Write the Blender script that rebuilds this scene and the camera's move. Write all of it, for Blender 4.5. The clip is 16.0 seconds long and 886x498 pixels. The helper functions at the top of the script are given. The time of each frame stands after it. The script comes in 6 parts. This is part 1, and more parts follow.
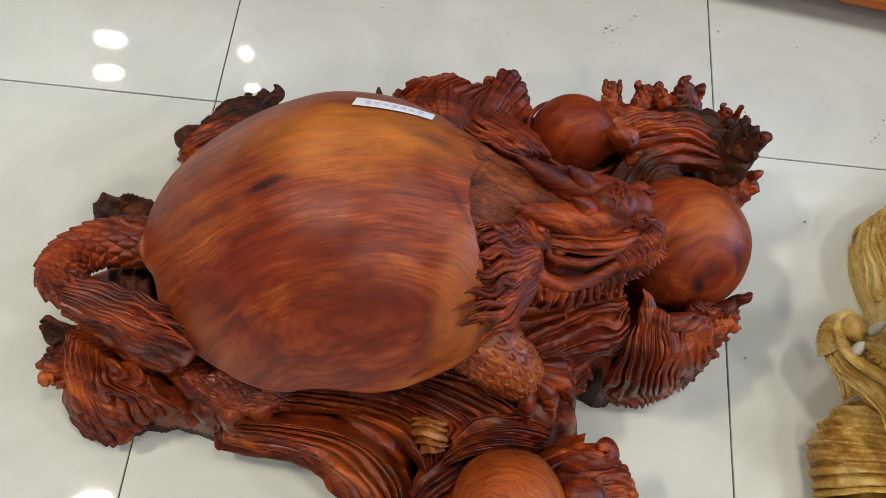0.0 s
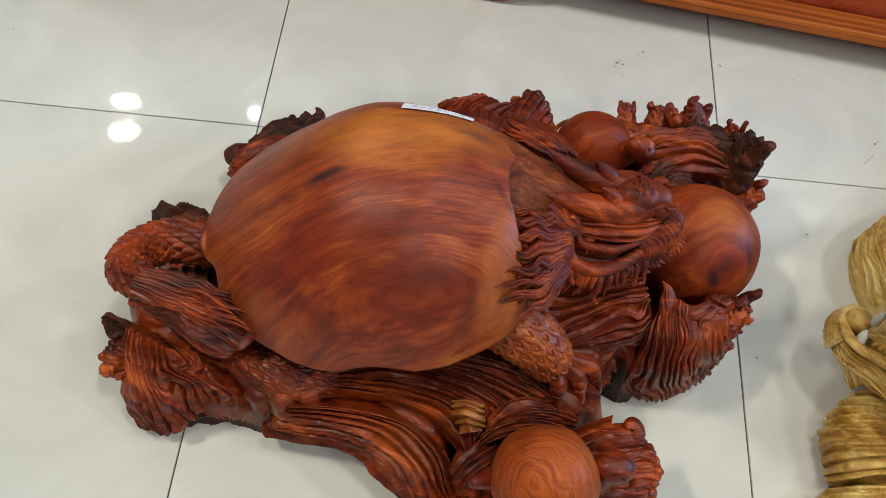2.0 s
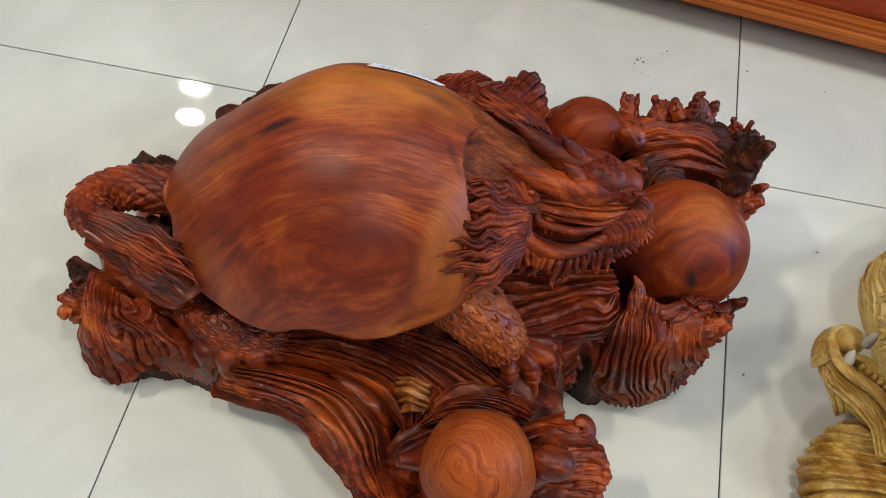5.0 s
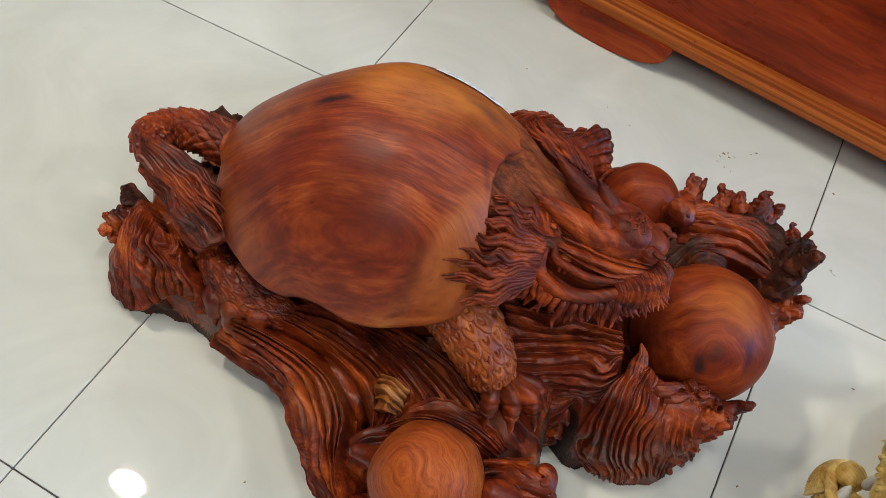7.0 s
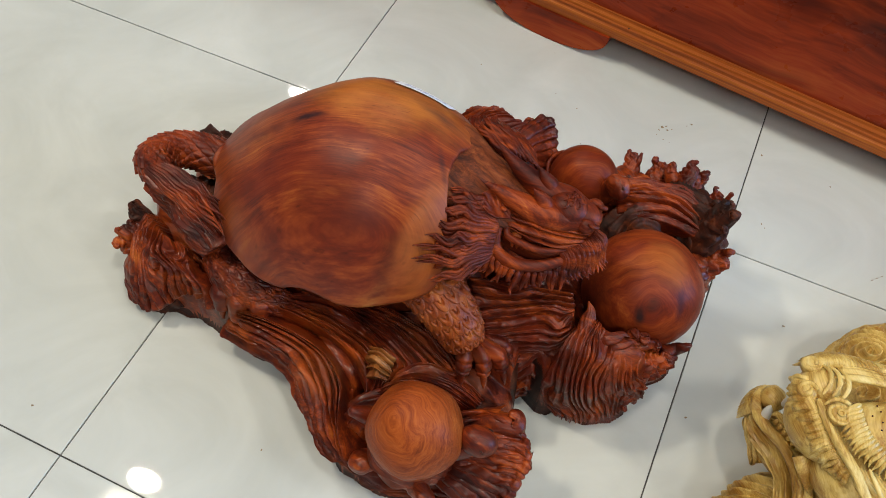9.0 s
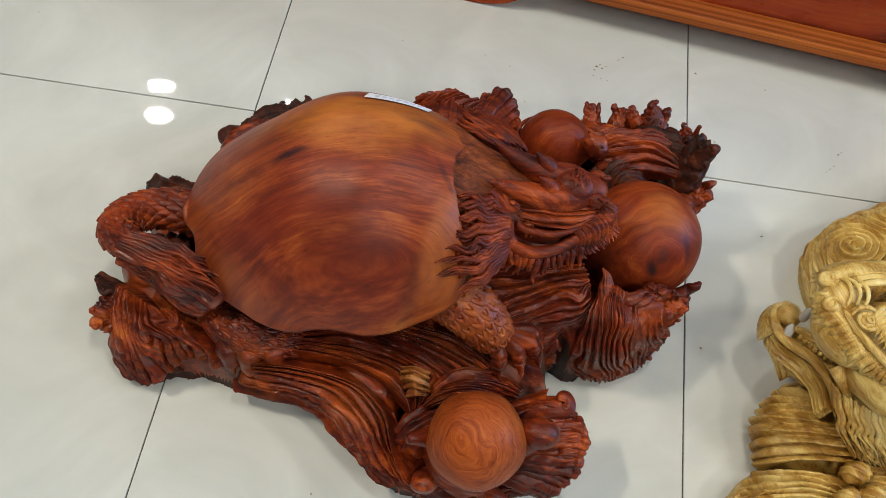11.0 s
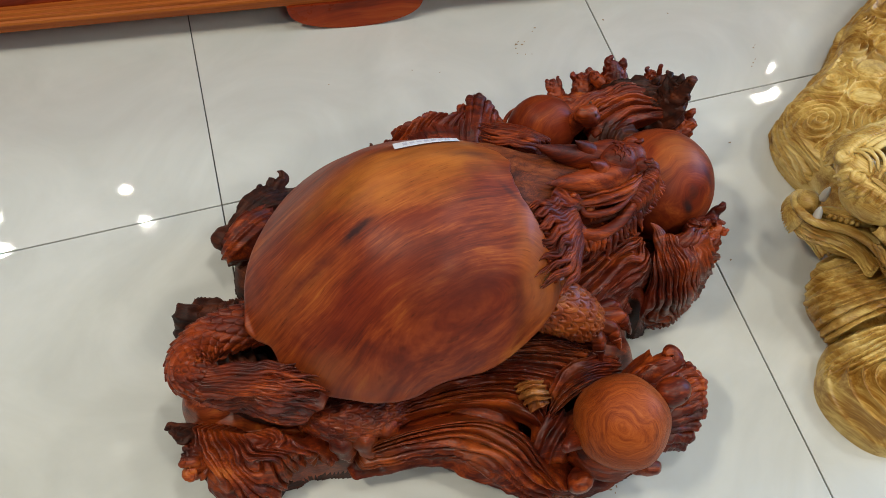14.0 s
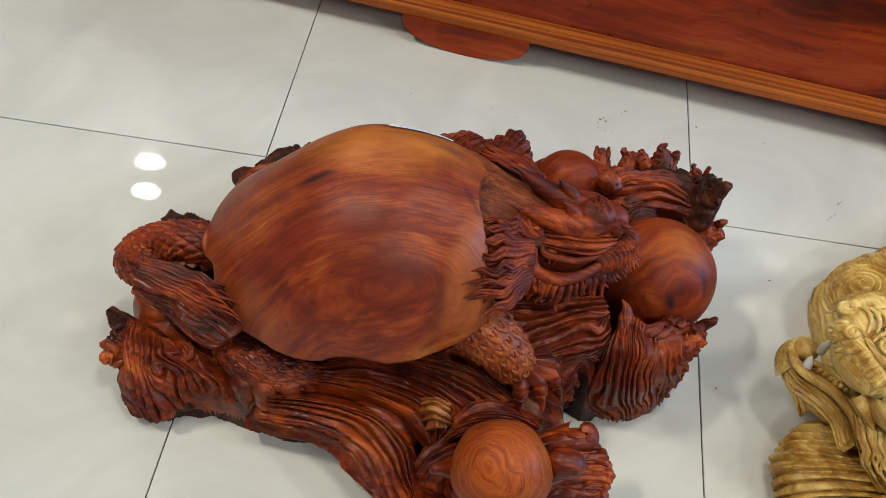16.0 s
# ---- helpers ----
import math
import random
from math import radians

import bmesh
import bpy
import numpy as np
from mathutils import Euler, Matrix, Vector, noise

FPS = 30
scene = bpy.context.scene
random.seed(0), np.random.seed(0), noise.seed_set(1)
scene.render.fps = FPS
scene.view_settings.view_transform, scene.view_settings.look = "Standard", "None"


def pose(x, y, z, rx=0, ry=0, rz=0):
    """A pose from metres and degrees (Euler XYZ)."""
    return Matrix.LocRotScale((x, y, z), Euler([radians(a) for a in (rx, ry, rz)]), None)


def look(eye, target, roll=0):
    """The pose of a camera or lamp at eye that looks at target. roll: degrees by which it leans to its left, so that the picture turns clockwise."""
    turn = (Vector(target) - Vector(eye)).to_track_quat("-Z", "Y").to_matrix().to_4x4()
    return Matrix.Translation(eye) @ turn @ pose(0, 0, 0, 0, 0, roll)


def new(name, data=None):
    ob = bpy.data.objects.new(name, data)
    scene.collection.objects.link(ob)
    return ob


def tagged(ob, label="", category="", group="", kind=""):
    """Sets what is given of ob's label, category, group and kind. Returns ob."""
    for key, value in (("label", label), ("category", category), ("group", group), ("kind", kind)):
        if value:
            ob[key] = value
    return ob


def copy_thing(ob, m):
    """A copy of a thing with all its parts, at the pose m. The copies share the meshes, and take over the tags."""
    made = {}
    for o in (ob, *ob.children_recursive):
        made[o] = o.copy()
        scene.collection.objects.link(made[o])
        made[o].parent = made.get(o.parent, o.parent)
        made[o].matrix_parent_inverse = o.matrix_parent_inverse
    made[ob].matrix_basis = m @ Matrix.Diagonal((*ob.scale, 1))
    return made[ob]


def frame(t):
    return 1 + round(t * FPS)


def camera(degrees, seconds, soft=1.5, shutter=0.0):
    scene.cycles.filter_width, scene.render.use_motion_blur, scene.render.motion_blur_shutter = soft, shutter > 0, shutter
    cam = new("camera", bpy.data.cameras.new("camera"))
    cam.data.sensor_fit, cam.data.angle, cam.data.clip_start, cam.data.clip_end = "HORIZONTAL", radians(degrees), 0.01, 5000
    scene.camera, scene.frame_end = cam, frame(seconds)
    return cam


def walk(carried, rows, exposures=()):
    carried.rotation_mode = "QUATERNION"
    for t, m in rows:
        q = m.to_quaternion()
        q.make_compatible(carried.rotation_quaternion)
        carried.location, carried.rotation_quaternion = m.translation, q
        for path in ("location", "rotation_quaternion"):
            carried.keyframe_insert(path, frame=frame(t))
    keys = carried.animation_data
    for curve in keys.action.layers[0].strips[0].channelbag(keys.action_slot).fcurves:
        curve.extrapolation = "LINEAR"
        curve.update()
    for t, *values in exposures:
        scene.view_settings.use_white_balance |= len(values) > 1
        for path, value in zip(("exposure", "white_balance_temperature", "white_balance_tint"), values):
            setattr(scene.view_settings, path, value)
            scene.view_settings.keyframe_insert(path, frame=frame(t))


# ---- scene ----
cam = camera(55.2, 16.0, 0.4)
PATH = [
    (0, (0.378, -0.746, 1.139), (0.386, 0.096, -0.675), 6.3),
    (0.5, (0.366, -0.793, 1.137), (0.359, 0.069, -0.668), 4.6),
    (1, (0.303, -0.846, 1.164), (0.351, 0.08, -0.607), 6.2),
    (1.5, (0.279, -0.869, 1.164), (0.31, 0.081, -0.596), 4.8),
    (2, (0.335, -0.875, 1.175), (0.337, 0.115, -0.562), 5.8),
    (2.5, (0.405, -0.874, 1.157), (0.325, 0.177, -0.542), 6.5),
    (3, (0.424, -0.878, 1.145), (0.278, 0.193, -0.537), 5.3),
    (3.5, (0.437, -0.921, 1.142), (0.279, 0.144, -0.543), 4.7),
    (4, (0.453, -0.915, 1.139), (0.324, 0.128, -0.563), 4.5),
    (4.2, (0.458, -0.909, 1.138), (0.324, 0.119, -0.573), 3.6),
    (6.3, (0.551, -0.861, 1.072), (0.259, 0.11, -0.651), 7.0),
    (6.5, (0.569, -0.878, 1.082), (0.223, 0.115, -0.619), 7.4),
    (7, (0.585, -0.906, 1.087), (0.156, 0.144, -0.56), 8.2),
    (7.5, (0.588, -0.923, 1.092), (0.087, 0.155, -0.516), 7.6),
    (8, (0.6, -0.946, 1.101), (0.084, 0.137, -0.5), 7.9),
    (8.5, (0.623, -0.963, 1.173), (0.236, 0.102, -0.475), 8.4),
    (9, (0.64, -0.978, 1.233), (0.254, 0.048, -0.439), 4.7),
    (9.5, (0.654, -0.991, 1.268), (0.29, 0.012, -0.424), 3.5),
    (9.7, (0.646, -0.99, 1.267), (0.284, 0.004, -0.43), 2.8),
    (11.8, (0.371, -0.896, 1.247), (0.423, 0.069, -0.504), 5.7),
    (12, (0.375, -0.889, 1.246), (0.424, 0.078, -0.504), 5.2),
    (12.5, (0.335, -0.867, 1.242), (0.347, 0.092, -0.513), 1.9),
    (13, (0.221, -0.835, 1.236), (0.319, 0.103, -0.527), -0.8),
    (13.5, (0.162, -0.841, 1.243), (0.394, 0.069, -0.522), 0.1),
    (14, (0.144, -0.879, 1.273), (0.431, 0.064, -0.467), 1.5),
    (14.5, (0.156, -0.929, 1.275), (0.463, 0.154, -0.379), 3.4),
    (14.8, (0.189, -0.965, 1.268), (0.483, 0.208, -0.325), 3.9),
    (15, (0.24, -0.972, 1.264), (0.492, 0.218, -0.324), 3.9),
    (15.5, (0.364, -1.031, 1.235), (0.435, 0.176, -0.357), 5.3),
    (16, (0.398, -1.015, 1.207), (0.341, 0.151, -0.417), 6.4),
]
walk(cam, [(t, look(eye, target, roll)) for t, eye, target, roll in PATH], [(0, 0.0), (9.5, -0.04), (12.2, -0.12), (13.5, -0.14), (14.5, -0.12), (16, -0.04)])

# ---- world and light ----
CEIL = 2.8
world = bpy.data.worlds.new("world")
scene.world = world
world.use_nodes = True
wn, wl = world.node_tree.nodes, world.node_tree.links
sky = wn.new("ShaderNodeTexSky")
sky.sky_type, sky.sun_disc = "NISHITA", False
sky.sun_elevation, sky.sun_rotation = radians(50), radians(60)
wl.new(sky.outputs[0], wn["Background"].inputs[0])
wn["Background"].inputs[1].default_value = 0.05


def area(name, m, size, power, color, shape="DISK", size_y=None):
    lamp = bpy.data.lights.new(name, "AREA")
    lamp.shape, lamp.size, lamp.energy, lamp.color = shape, size, power, color
    if size_y:
        lamp.size_y = size_y
    ob = new(name, lamp)
    ob.matrix_world = m
    return ob


WARM = (1.0, 0.94, 0.83)
# pairs of ceiling downlights: place and power of each lamp, size of each, colour
MELLOW = (1.0, 0.90, 0.72)
PAIRS = [((-1.58, 2.15), (-1.53, 1.93), 6, 1.0, 1.0, WARM), ((-0.82, 2.15), (-0.735, 1.92), 4, 0.36, 0.42, WARM), ((3.10, 2.05), (3.02, 1.85), 9, 1.0, 1.0, WARM), ((-1.01, -0.33), (-1.03, -0.50), 18, 1.0, 1.0, MELLOW), ((0.80, -0.31), (0.80, -0.49), 8, 1.0, 1.0, WARM), ((0.80, -2.30), (0.80, -2.47), 11, 1.0, 1.0, WARM), ((2.60, -0.31), (2.60, -0.49), 12, 1.0, 1.0, WARM), ((2.60, -1.82), (2.60, -1.98), 13, 1.0, 1.0, WARM)]
LAMPS = [(x, y) for a, b, w, s0, s1, c in PAIRS for x, y in (a, b)]
for a, b, w, s0, s1, c in PAIRS:
    for (lx, ly), k in ((a, s0), (b, s1)):
        area("downlight_glow", look((lx, ly, CEIL - 0.03), (lx, ly, 0)), 0.155 * k, w, c, "ELLIPSE", 0.095 * k)
# daylight in the shop front's opening
area("daylight", look((5.9, 0.4, 1.5), (0, 0.4, 0.9)), 3.6, 235, (0.20, 0.50, 1.0), "RECTANGLE", 2.4)

# ---- materials ----
def material(name):
    m = bpy.data.materials.new(name)
    m.use_nodes = True
    return m, m.node_tree.nodes, m.node_tree.links, m.node_tree.nodes["Principled BSDF"]


def ramp(nodes, stops):
    r = nodes.new("ShaderNodeValToRGB")
    el = r.color_ramp.elements
    while len(el) > 1:
        el.remove(el[-1])
    el[0].position, el[0].color = stops[0][0], (*stops[0][1], 1)
    for p, c in stops[1:]:
        el.new(p).color = (*c, 1)
    return r


def mapped(nodes, links, scale=(1, 1, 1), rot=(0, 0, 0), loc=(0, 0, 0), coord="Object"):
    tc, mp = nodes.new("ShaderNodeTexCoord"), nodes.new("ShaderNodeMapping")
    mp.inputs["Scale"].default_value, mp.inputs["Location"].default_value = scale, loc
    mp.inputs["Rotation"].default_value = [radians(a) for a in rot]
    links.new(tc.outputs[coord], mp.inputs[0])
    return mp.outputs[0]


def noise_tex(nodes, links, vec, scale, detail=4.0, rough=0.55, dist=0.0):
    n = nodes.new("ShaderNodeTexNoise")
    n.inputs["Scale"].default_value, n.inputs["Detail"].default_value = scale, detail
    n.inputs["Roughness"].default_value, n.inputs["Distortion"].default_value = rough, dist
    links.new(vec, n.inputs["Vector"])
    return n.outputs["Fac"]


def mix(nodes, links, a, b, fac, mode="MIX"):
    m = nodes.new("ShaderNodeMix")
    m.data_type, m.blend_type = "RGBA", mode
    for sock, v in ((m.inputs[0], fac), (m.inputs[6], a), (m.inputs[7], b)):
        if isinstance(v, (int, float)):
            sock.default_value = v
        elif isinstance(v, tuple):
            sock.default_value = (*v, 1)
        else:
            links.new(v, sock)
    return m.outputs[2]


def math_node(nodes, links, op, a, b=0.0, c=0.0):
    m = nodes.new("ShaderNodeMath")
    m.operation = op
    for sock, v in zip(m.inputs, (a, b, c)):
        if isinstance(v, (int, float)):
            sock.default_value = v
        else:
            links.new(v, sock)
    return m.outputs[0]


def bump(nodes, links, bsdf, height, strength, distance=0.002):
    b = nodes.new("ShaderNodeBump")
    b.inputs["Strength"].default_value, b.inputs["Distance"].default_value = strength, distance
    links.new(height, b.inputs["Height"])
    links.new(b.outputs[0], bsdf.inputs["Normal"])


def wood(name, stops, grain=(2.2, 15), rot=(0, 0, 0), rough=0.4, figure=2.5, knot=None, streak=0.5, level=0.35, warp=0.07, dark=(0.02, 0.006, 0.005), contrast=2.2, chisel=0.0, patch=None, marks=()):
    """Wood: broad and fine growth bands along x, fibres, dark mineral streaks; grain = waves per metre along and across."""
    m, n, l, bsdf = material(name)
    base = mapped(n, l, rot=rot)
    wn_ = n.new("ShaderNodeTexNoise")
    wn_.inputs["Scale"].default_value, wn_.inputs["Detail"].default_value = figure * 1.6, 2
    l.new(base, wn_.inputs["Vector"])
    wv = n.new("ShaderNodeVectorMath")
    wv.operation = "MULTIPLY_ADD"
    l.new(wn_.outputs["Color"], wv.inputs[0])
    wv.inputs[1].default_value = (warp, warp, warp)
    l.new(base, wv.inputs[2])
    src = wv.outputs[0]
    if knot:
        k = n.new("ShaderNodeVectorMath")
        k.operation = "DISTANCE"
        l.new(src, k.inputs[0])
        k.inputs[1].default_value = tuple(Matrix.Rotation(radians(rot[2]), 3, "Z") @ Vector(knot[:3]) + Vector((warp / 2, warp / 2, warp / 2)))
        cx = n.new("ShaderNodeCombineXYZ")
        l.new(math_node(n, l, "MULTIPLY", k.outputs["Value"], knot[3]), cx.inputs[1])
        kv = n.new("ShaderNodeVectorMath")
        kv.operation = "MULTIPLY_ADD"
        l.new(src, kv.inputs[0])
        kv.inputs[1].default_value = (knot[4],) * 3
        l.new(cx.outputs[0], kv.inputs[2])
        src = kv.outputs[0]

    def layer(mul, off, detail=3.0, scale=1.0):
        mp = n.new("ShaderNodeMapping")
        mp.inputs["Scale"].default_value = (grain[0] * mul ** 0.45, grain[1] * mul, grain[1] * mul)
        mp.inputs["Location"].default_value = (off, off * 1.7, off * 0.6)
        l.new(src, mp.inputs[0])
        return noise_tex(n, l, mp.outputs[0], scale, detail, 0.6)

    broad, mid, fibre = layer(1, 0.3, 2), layer(4, 2.1, 3), layer(18, 5.2, 3)
    large = noise_tex(n, l, base, figure, 2, 0.5)
    tone = math_node(n, l, "MULTIPLY_ADD", broad, 0.34, math_node(n, l, "MULTIPLY_ADD", mid, 0.27, math_node(n, l, "MULTIPLY_ADD", fibre, 0.19, math_node(n, l, "MULTIPLY", large, 0.20))))
    tone = math_node(n, l, "MULTIPLY_ADD", tone, contrast, 0.5 - 0.5 * contrast)
    r = ramp(n, stops)
    l.new(tone, r.inputs[0])
    st = ramp(n, [(0.55, (0, 0, 0)), (0.70, (1, 1, 1))])
    l.new(layer(1.6, 9.3, 4), st.inputs[0])
    col = mix(n, l, r.outputs[0], dark, math_node(n, l, "MULTIPLY", st.outputs[0], streak))
    if patch:
        for colour, scale, lo, hi, amount, off in patch:
            pm = ramp(n, [(lo, (0, 0, 0)), (hi, (1, 1, 1))])
            l.new(noise_tex(n, l, mapped(n, l, (1, 1, 1), (0, 0, 0), (off, off, 0)), scale, 5, 0.62, 0.4), pm.inputs[0])
            col = mix(n, l, col, colour, math_node(n, l, "MULTIPLY", pm.outputs[0], amount))
    if marks:
        col = spots(n, l, base, col, marks)
    l.new(col, bsdf.inputs["Base Color"])
    l.new(math_node(n, l, "MULTIPLY_ADD", noise_tex(n, l, base, 18, 4), 0.24, rough - 0.12), bsdf.inputs["Roughness"])
    bsdf.inputs["Specular IOR Level"].default_value = level
    height = math_node(n, l, "ADD", math_node(n, l, "MULTIPLY", fibre, 0.35), math_node(n, l, "MULTIPLY", mid, 0.25))
    if chisel:
        cm = n.new("ShaderNodeMapping")
        cm.inputs["Scale"].default_value = (60, 190, 190)
        l.new(src, cm.inputs[0])
        height = math_node(n, l, "MULTIPLY_ADD", noise_tex(n, l, cm.outputs[0], 1.0, 3, 0.55, 0.6), chisel, height)
    bump(n, l, bsdf, height, 0.35, 0.0016)
    return m


def spots(n, l, base, col, items):
    """Stains, pale patches and painted-in light or shade on wood: (centre, size, turn, colour, strength), with frayed
    edges.
    """
    wn_ = n.new("ShaderNodeTexNoise")
    wn_.inputs["Scale"].default_value, wn_.inputs["Detail"].default_value = 16, 4
    l.new(base, wn_.inputs["Vector"])
    for c, size, turn, colour, strength in items:
        off = n.new("ShaderNodeVectorMath")
        off.operation = "MULTIPLY_ADD"
        l.new(wn_.outputs["Color"], off.inputs[0])
        w = min(size) * 1.5
        off.inputs[1].default_value = (w, w, w)
        l.new(base, off.inputs[2])
        mp = n.new("ShaderNodeMapping")
        mp.vector_type = "TEXTURE"
        mp.inputs["Location"].default_value = tuple(a + w / 2 for a in c)
        mp.inputs["Rotation"].default_value = (0, 0, radians(turn))
        mp.inputs["Scale"].default_value = size
        l.new(off.outputs[0], mp.inputs[0])
        d = n.new("ShaderNodeVectorMath")
        d.operation = "LENGTH"
        l.new(mp.outputs[0], d.inputs[0])
        r = ramp(n, [(0.15, (1, 1, 1)), (1.0, (0, 0, 0))])
        r.color_ramp.interpolation = "EASE"
        l.new(d.outputs["Value"], r.inputs[0])
        grain_ = noise_tex(n, l, mapped(n, l, (14, 90, 90), (0, 0, -turn)), 1.0, 4, 0.6)
        f = math_node(n, l, "MULTIPLY", r.outputs[0], math_node(n, l, "MULTIPLY_ADD", grain_, 1.6, 0.2))
        cl = n.new("ShaderNodeClamp")
        l.new(math_node(n, l, "MULTIPLY", f, strength), cl.inputs[0])
        col = mix(n, l, col, colour, cl.outputs[0])
    return col


def figured_wood(name, stops, centre, ends, marks, rough, level):
    """Slab figure: fine growth lines drawn out round one crown, pores, and named marks."""
    m, n, l, bsdf = material(name)
    base = mapped(n, l)
    wn_ = n.new("ShaderNodeTexNoise")
    wn_.inputs["Scale"].default_value, wn_.inputs["Detail"].default_value = 5.0, 2
    l.new(base, wn_.inputs["Vector"])
    wv = n.new("ShaderNodeVectorMath")
    wv.operation = "MULTIPLY_ADD"
    l.new(wn_.outputs["Color"], wv.inputs[0])
    wv.inputs[1].default_value = (0.042, 0.042, 0.042)
    l.new(base, wv.inputs[2])
    sp = n.new("ShaderNodeSeparateXYZ")
    l.new(wv.outputs[0], sp.inputs[0])
    dx = math_node(n, l, "SUBTRACT", sp.outputs[0], centre[0] + 0.021)
    dy = math_node(n, l, "SUBTRACT", sp.outputs[1], centre[1] + 0.021)
    tilt = math_node(n, l, "MULTIPLY_ADD", dx, ends[2], dy)
    left = math_node(n, l, "MULTIPLY", math_node(n, l, "MINIMUM", dx, 0), ends[0])
    right = math_node(n, l, "MULTIPLY", math_node(n, l, "MAXIMUM", dx, 0), ends[1])
    xs = math_node(n, l, "ADD", left, right)
    rho = math_node(n, l, "SQRT", math_node(n, l, "ADD", math_node(n, l, "MULTIPLY", xs, xs), math_node(n, l, "MULTIPLY_ADD", tilt, tilt, 0.0016)))

    def layer(along, across, off, detail=3.0):
        cx = n.new("ShaderNodeCombineXYZ")
        l.new(math_node(n, l, "MULTIPLY_ADD", dx, along, off), cx.inputs[0])
        l.new(math_node(n, l, "MULTIPLY", rho, across), cx.inputs[1])
        l.new(math_node(n, l, "MULTIPLY", dy, along), cx.inputs[2])
        return noise_tex(n, l, cx.outputs[0], 1.0, detail, 0.6)

    broad, mid, fine, pore = layer(3.6, 26, 0.0, 5), layer(11, 125, 3.1, 5), layer(34, 480, 7.7, 4), layer(45, 420, 1.3, 2)
    large = noise_tex(n, l, base, 9, 5, 0.62, 0.6)
    tone = math_node(n, l, "MULTIPLY_ADD", broad, 0.27, math_node(n, l, "MULTIPLY_ADD", mid, 0.26, math_node(n, l, "MULTIPLY_ADD", fine, 0.24, math_node(n, l, "MULTIPLY", large, 0.23))))
    tone = math_node(n, l, "MULTIPLY_ADD", tone, 2.3, 0.535 - 1.15)
    r = ramp(n, stops)
    l.new(tone, r.inputs[0])
    col = spots(n, l, base, r.outputs[0], marks)
    pr = ramp(n, [(0.63, (1, 1, 1)), (0.74, (0.62, 0.55, 0.52))])
    l.new(pore, pr.inputs[0])
    col = mix(n, l, col, pr.outputs[0], 1.0, "MULTIPLY")
    l.new(col, bsdf.inputs["Base Color"])
    l.new(math_node(n, l, "MULTIPLY_ADD", noise_tex(n, l, base, 18, 4), 0.2, rough - 0.1), bsdf.inputs["Roughness"])
    bsdf.inputs["Specular IOR Level"].default_value = level
    bump(n, l, bsdf, math_node(n, l, "ADD", math_node(n, l, "MULTIPLY", fine, 0.5), math_node(n, l, "MULTIPLY", pore, 0.3)), 0.16, 0.0012)
    return m


SHELL = [(0.10, (0.03, 0.0042, 0.0032)), (0.28, (0.085, 0.0098, 0.0037)), (0.46, (0.175, 0.0215, 0.005)), (0.60, (0.285, 0.048, 0.009)), (0.74, (0.42, 0.108, 0.018)), (0.90, (0.54, 0.205, 0.043))]
CARVED = [(0.12, (0.012, 0.0026, 0.0022)), (0.34, (0.052, 0.0066, 0.0030)), (0.50, (0.130, 0.0165, 0.0044)), (0.66, (0.33, 0.052, 0.008)), (0.86, (0.54, 0.145, 0.024))]
DARK_WOOD = [(0.15, (0.010, 0.006, 0.005)), (0.40, (0.028, 0.011, 0.008)), (0.60, (0.07, 0.018, 0.009)), (0.78, (0.14, 0.034, 0.012)), (0.92, (0.24, 0.07, 0.022))]
RING = [(0.10, (0.09, 0.015, 0.004)), (0.35, (0.20, 0.033, 0.007)), (0.55, (0.34, 0.068, 0.012)), (0.75, (0.46, 0.115, 0.021)), (0.92, (0.56, 0.18, 0.04))]
NEAR_BLACK, OCHRE = (0.022, 0.010, 0.008), (0.42, 0.17, 0.035)
PATCHES = [((0.035, 0.012, 0.008), 8, 0.54, 0.70, 0.6, 1.7), ((0.36, 0.085, 0.014), 10, 0.56, 0.72, 0.4, 3.0), ((0.15, 0.018, 0.008), 6, 0.52, 0.66, 0.5, 7.0)]
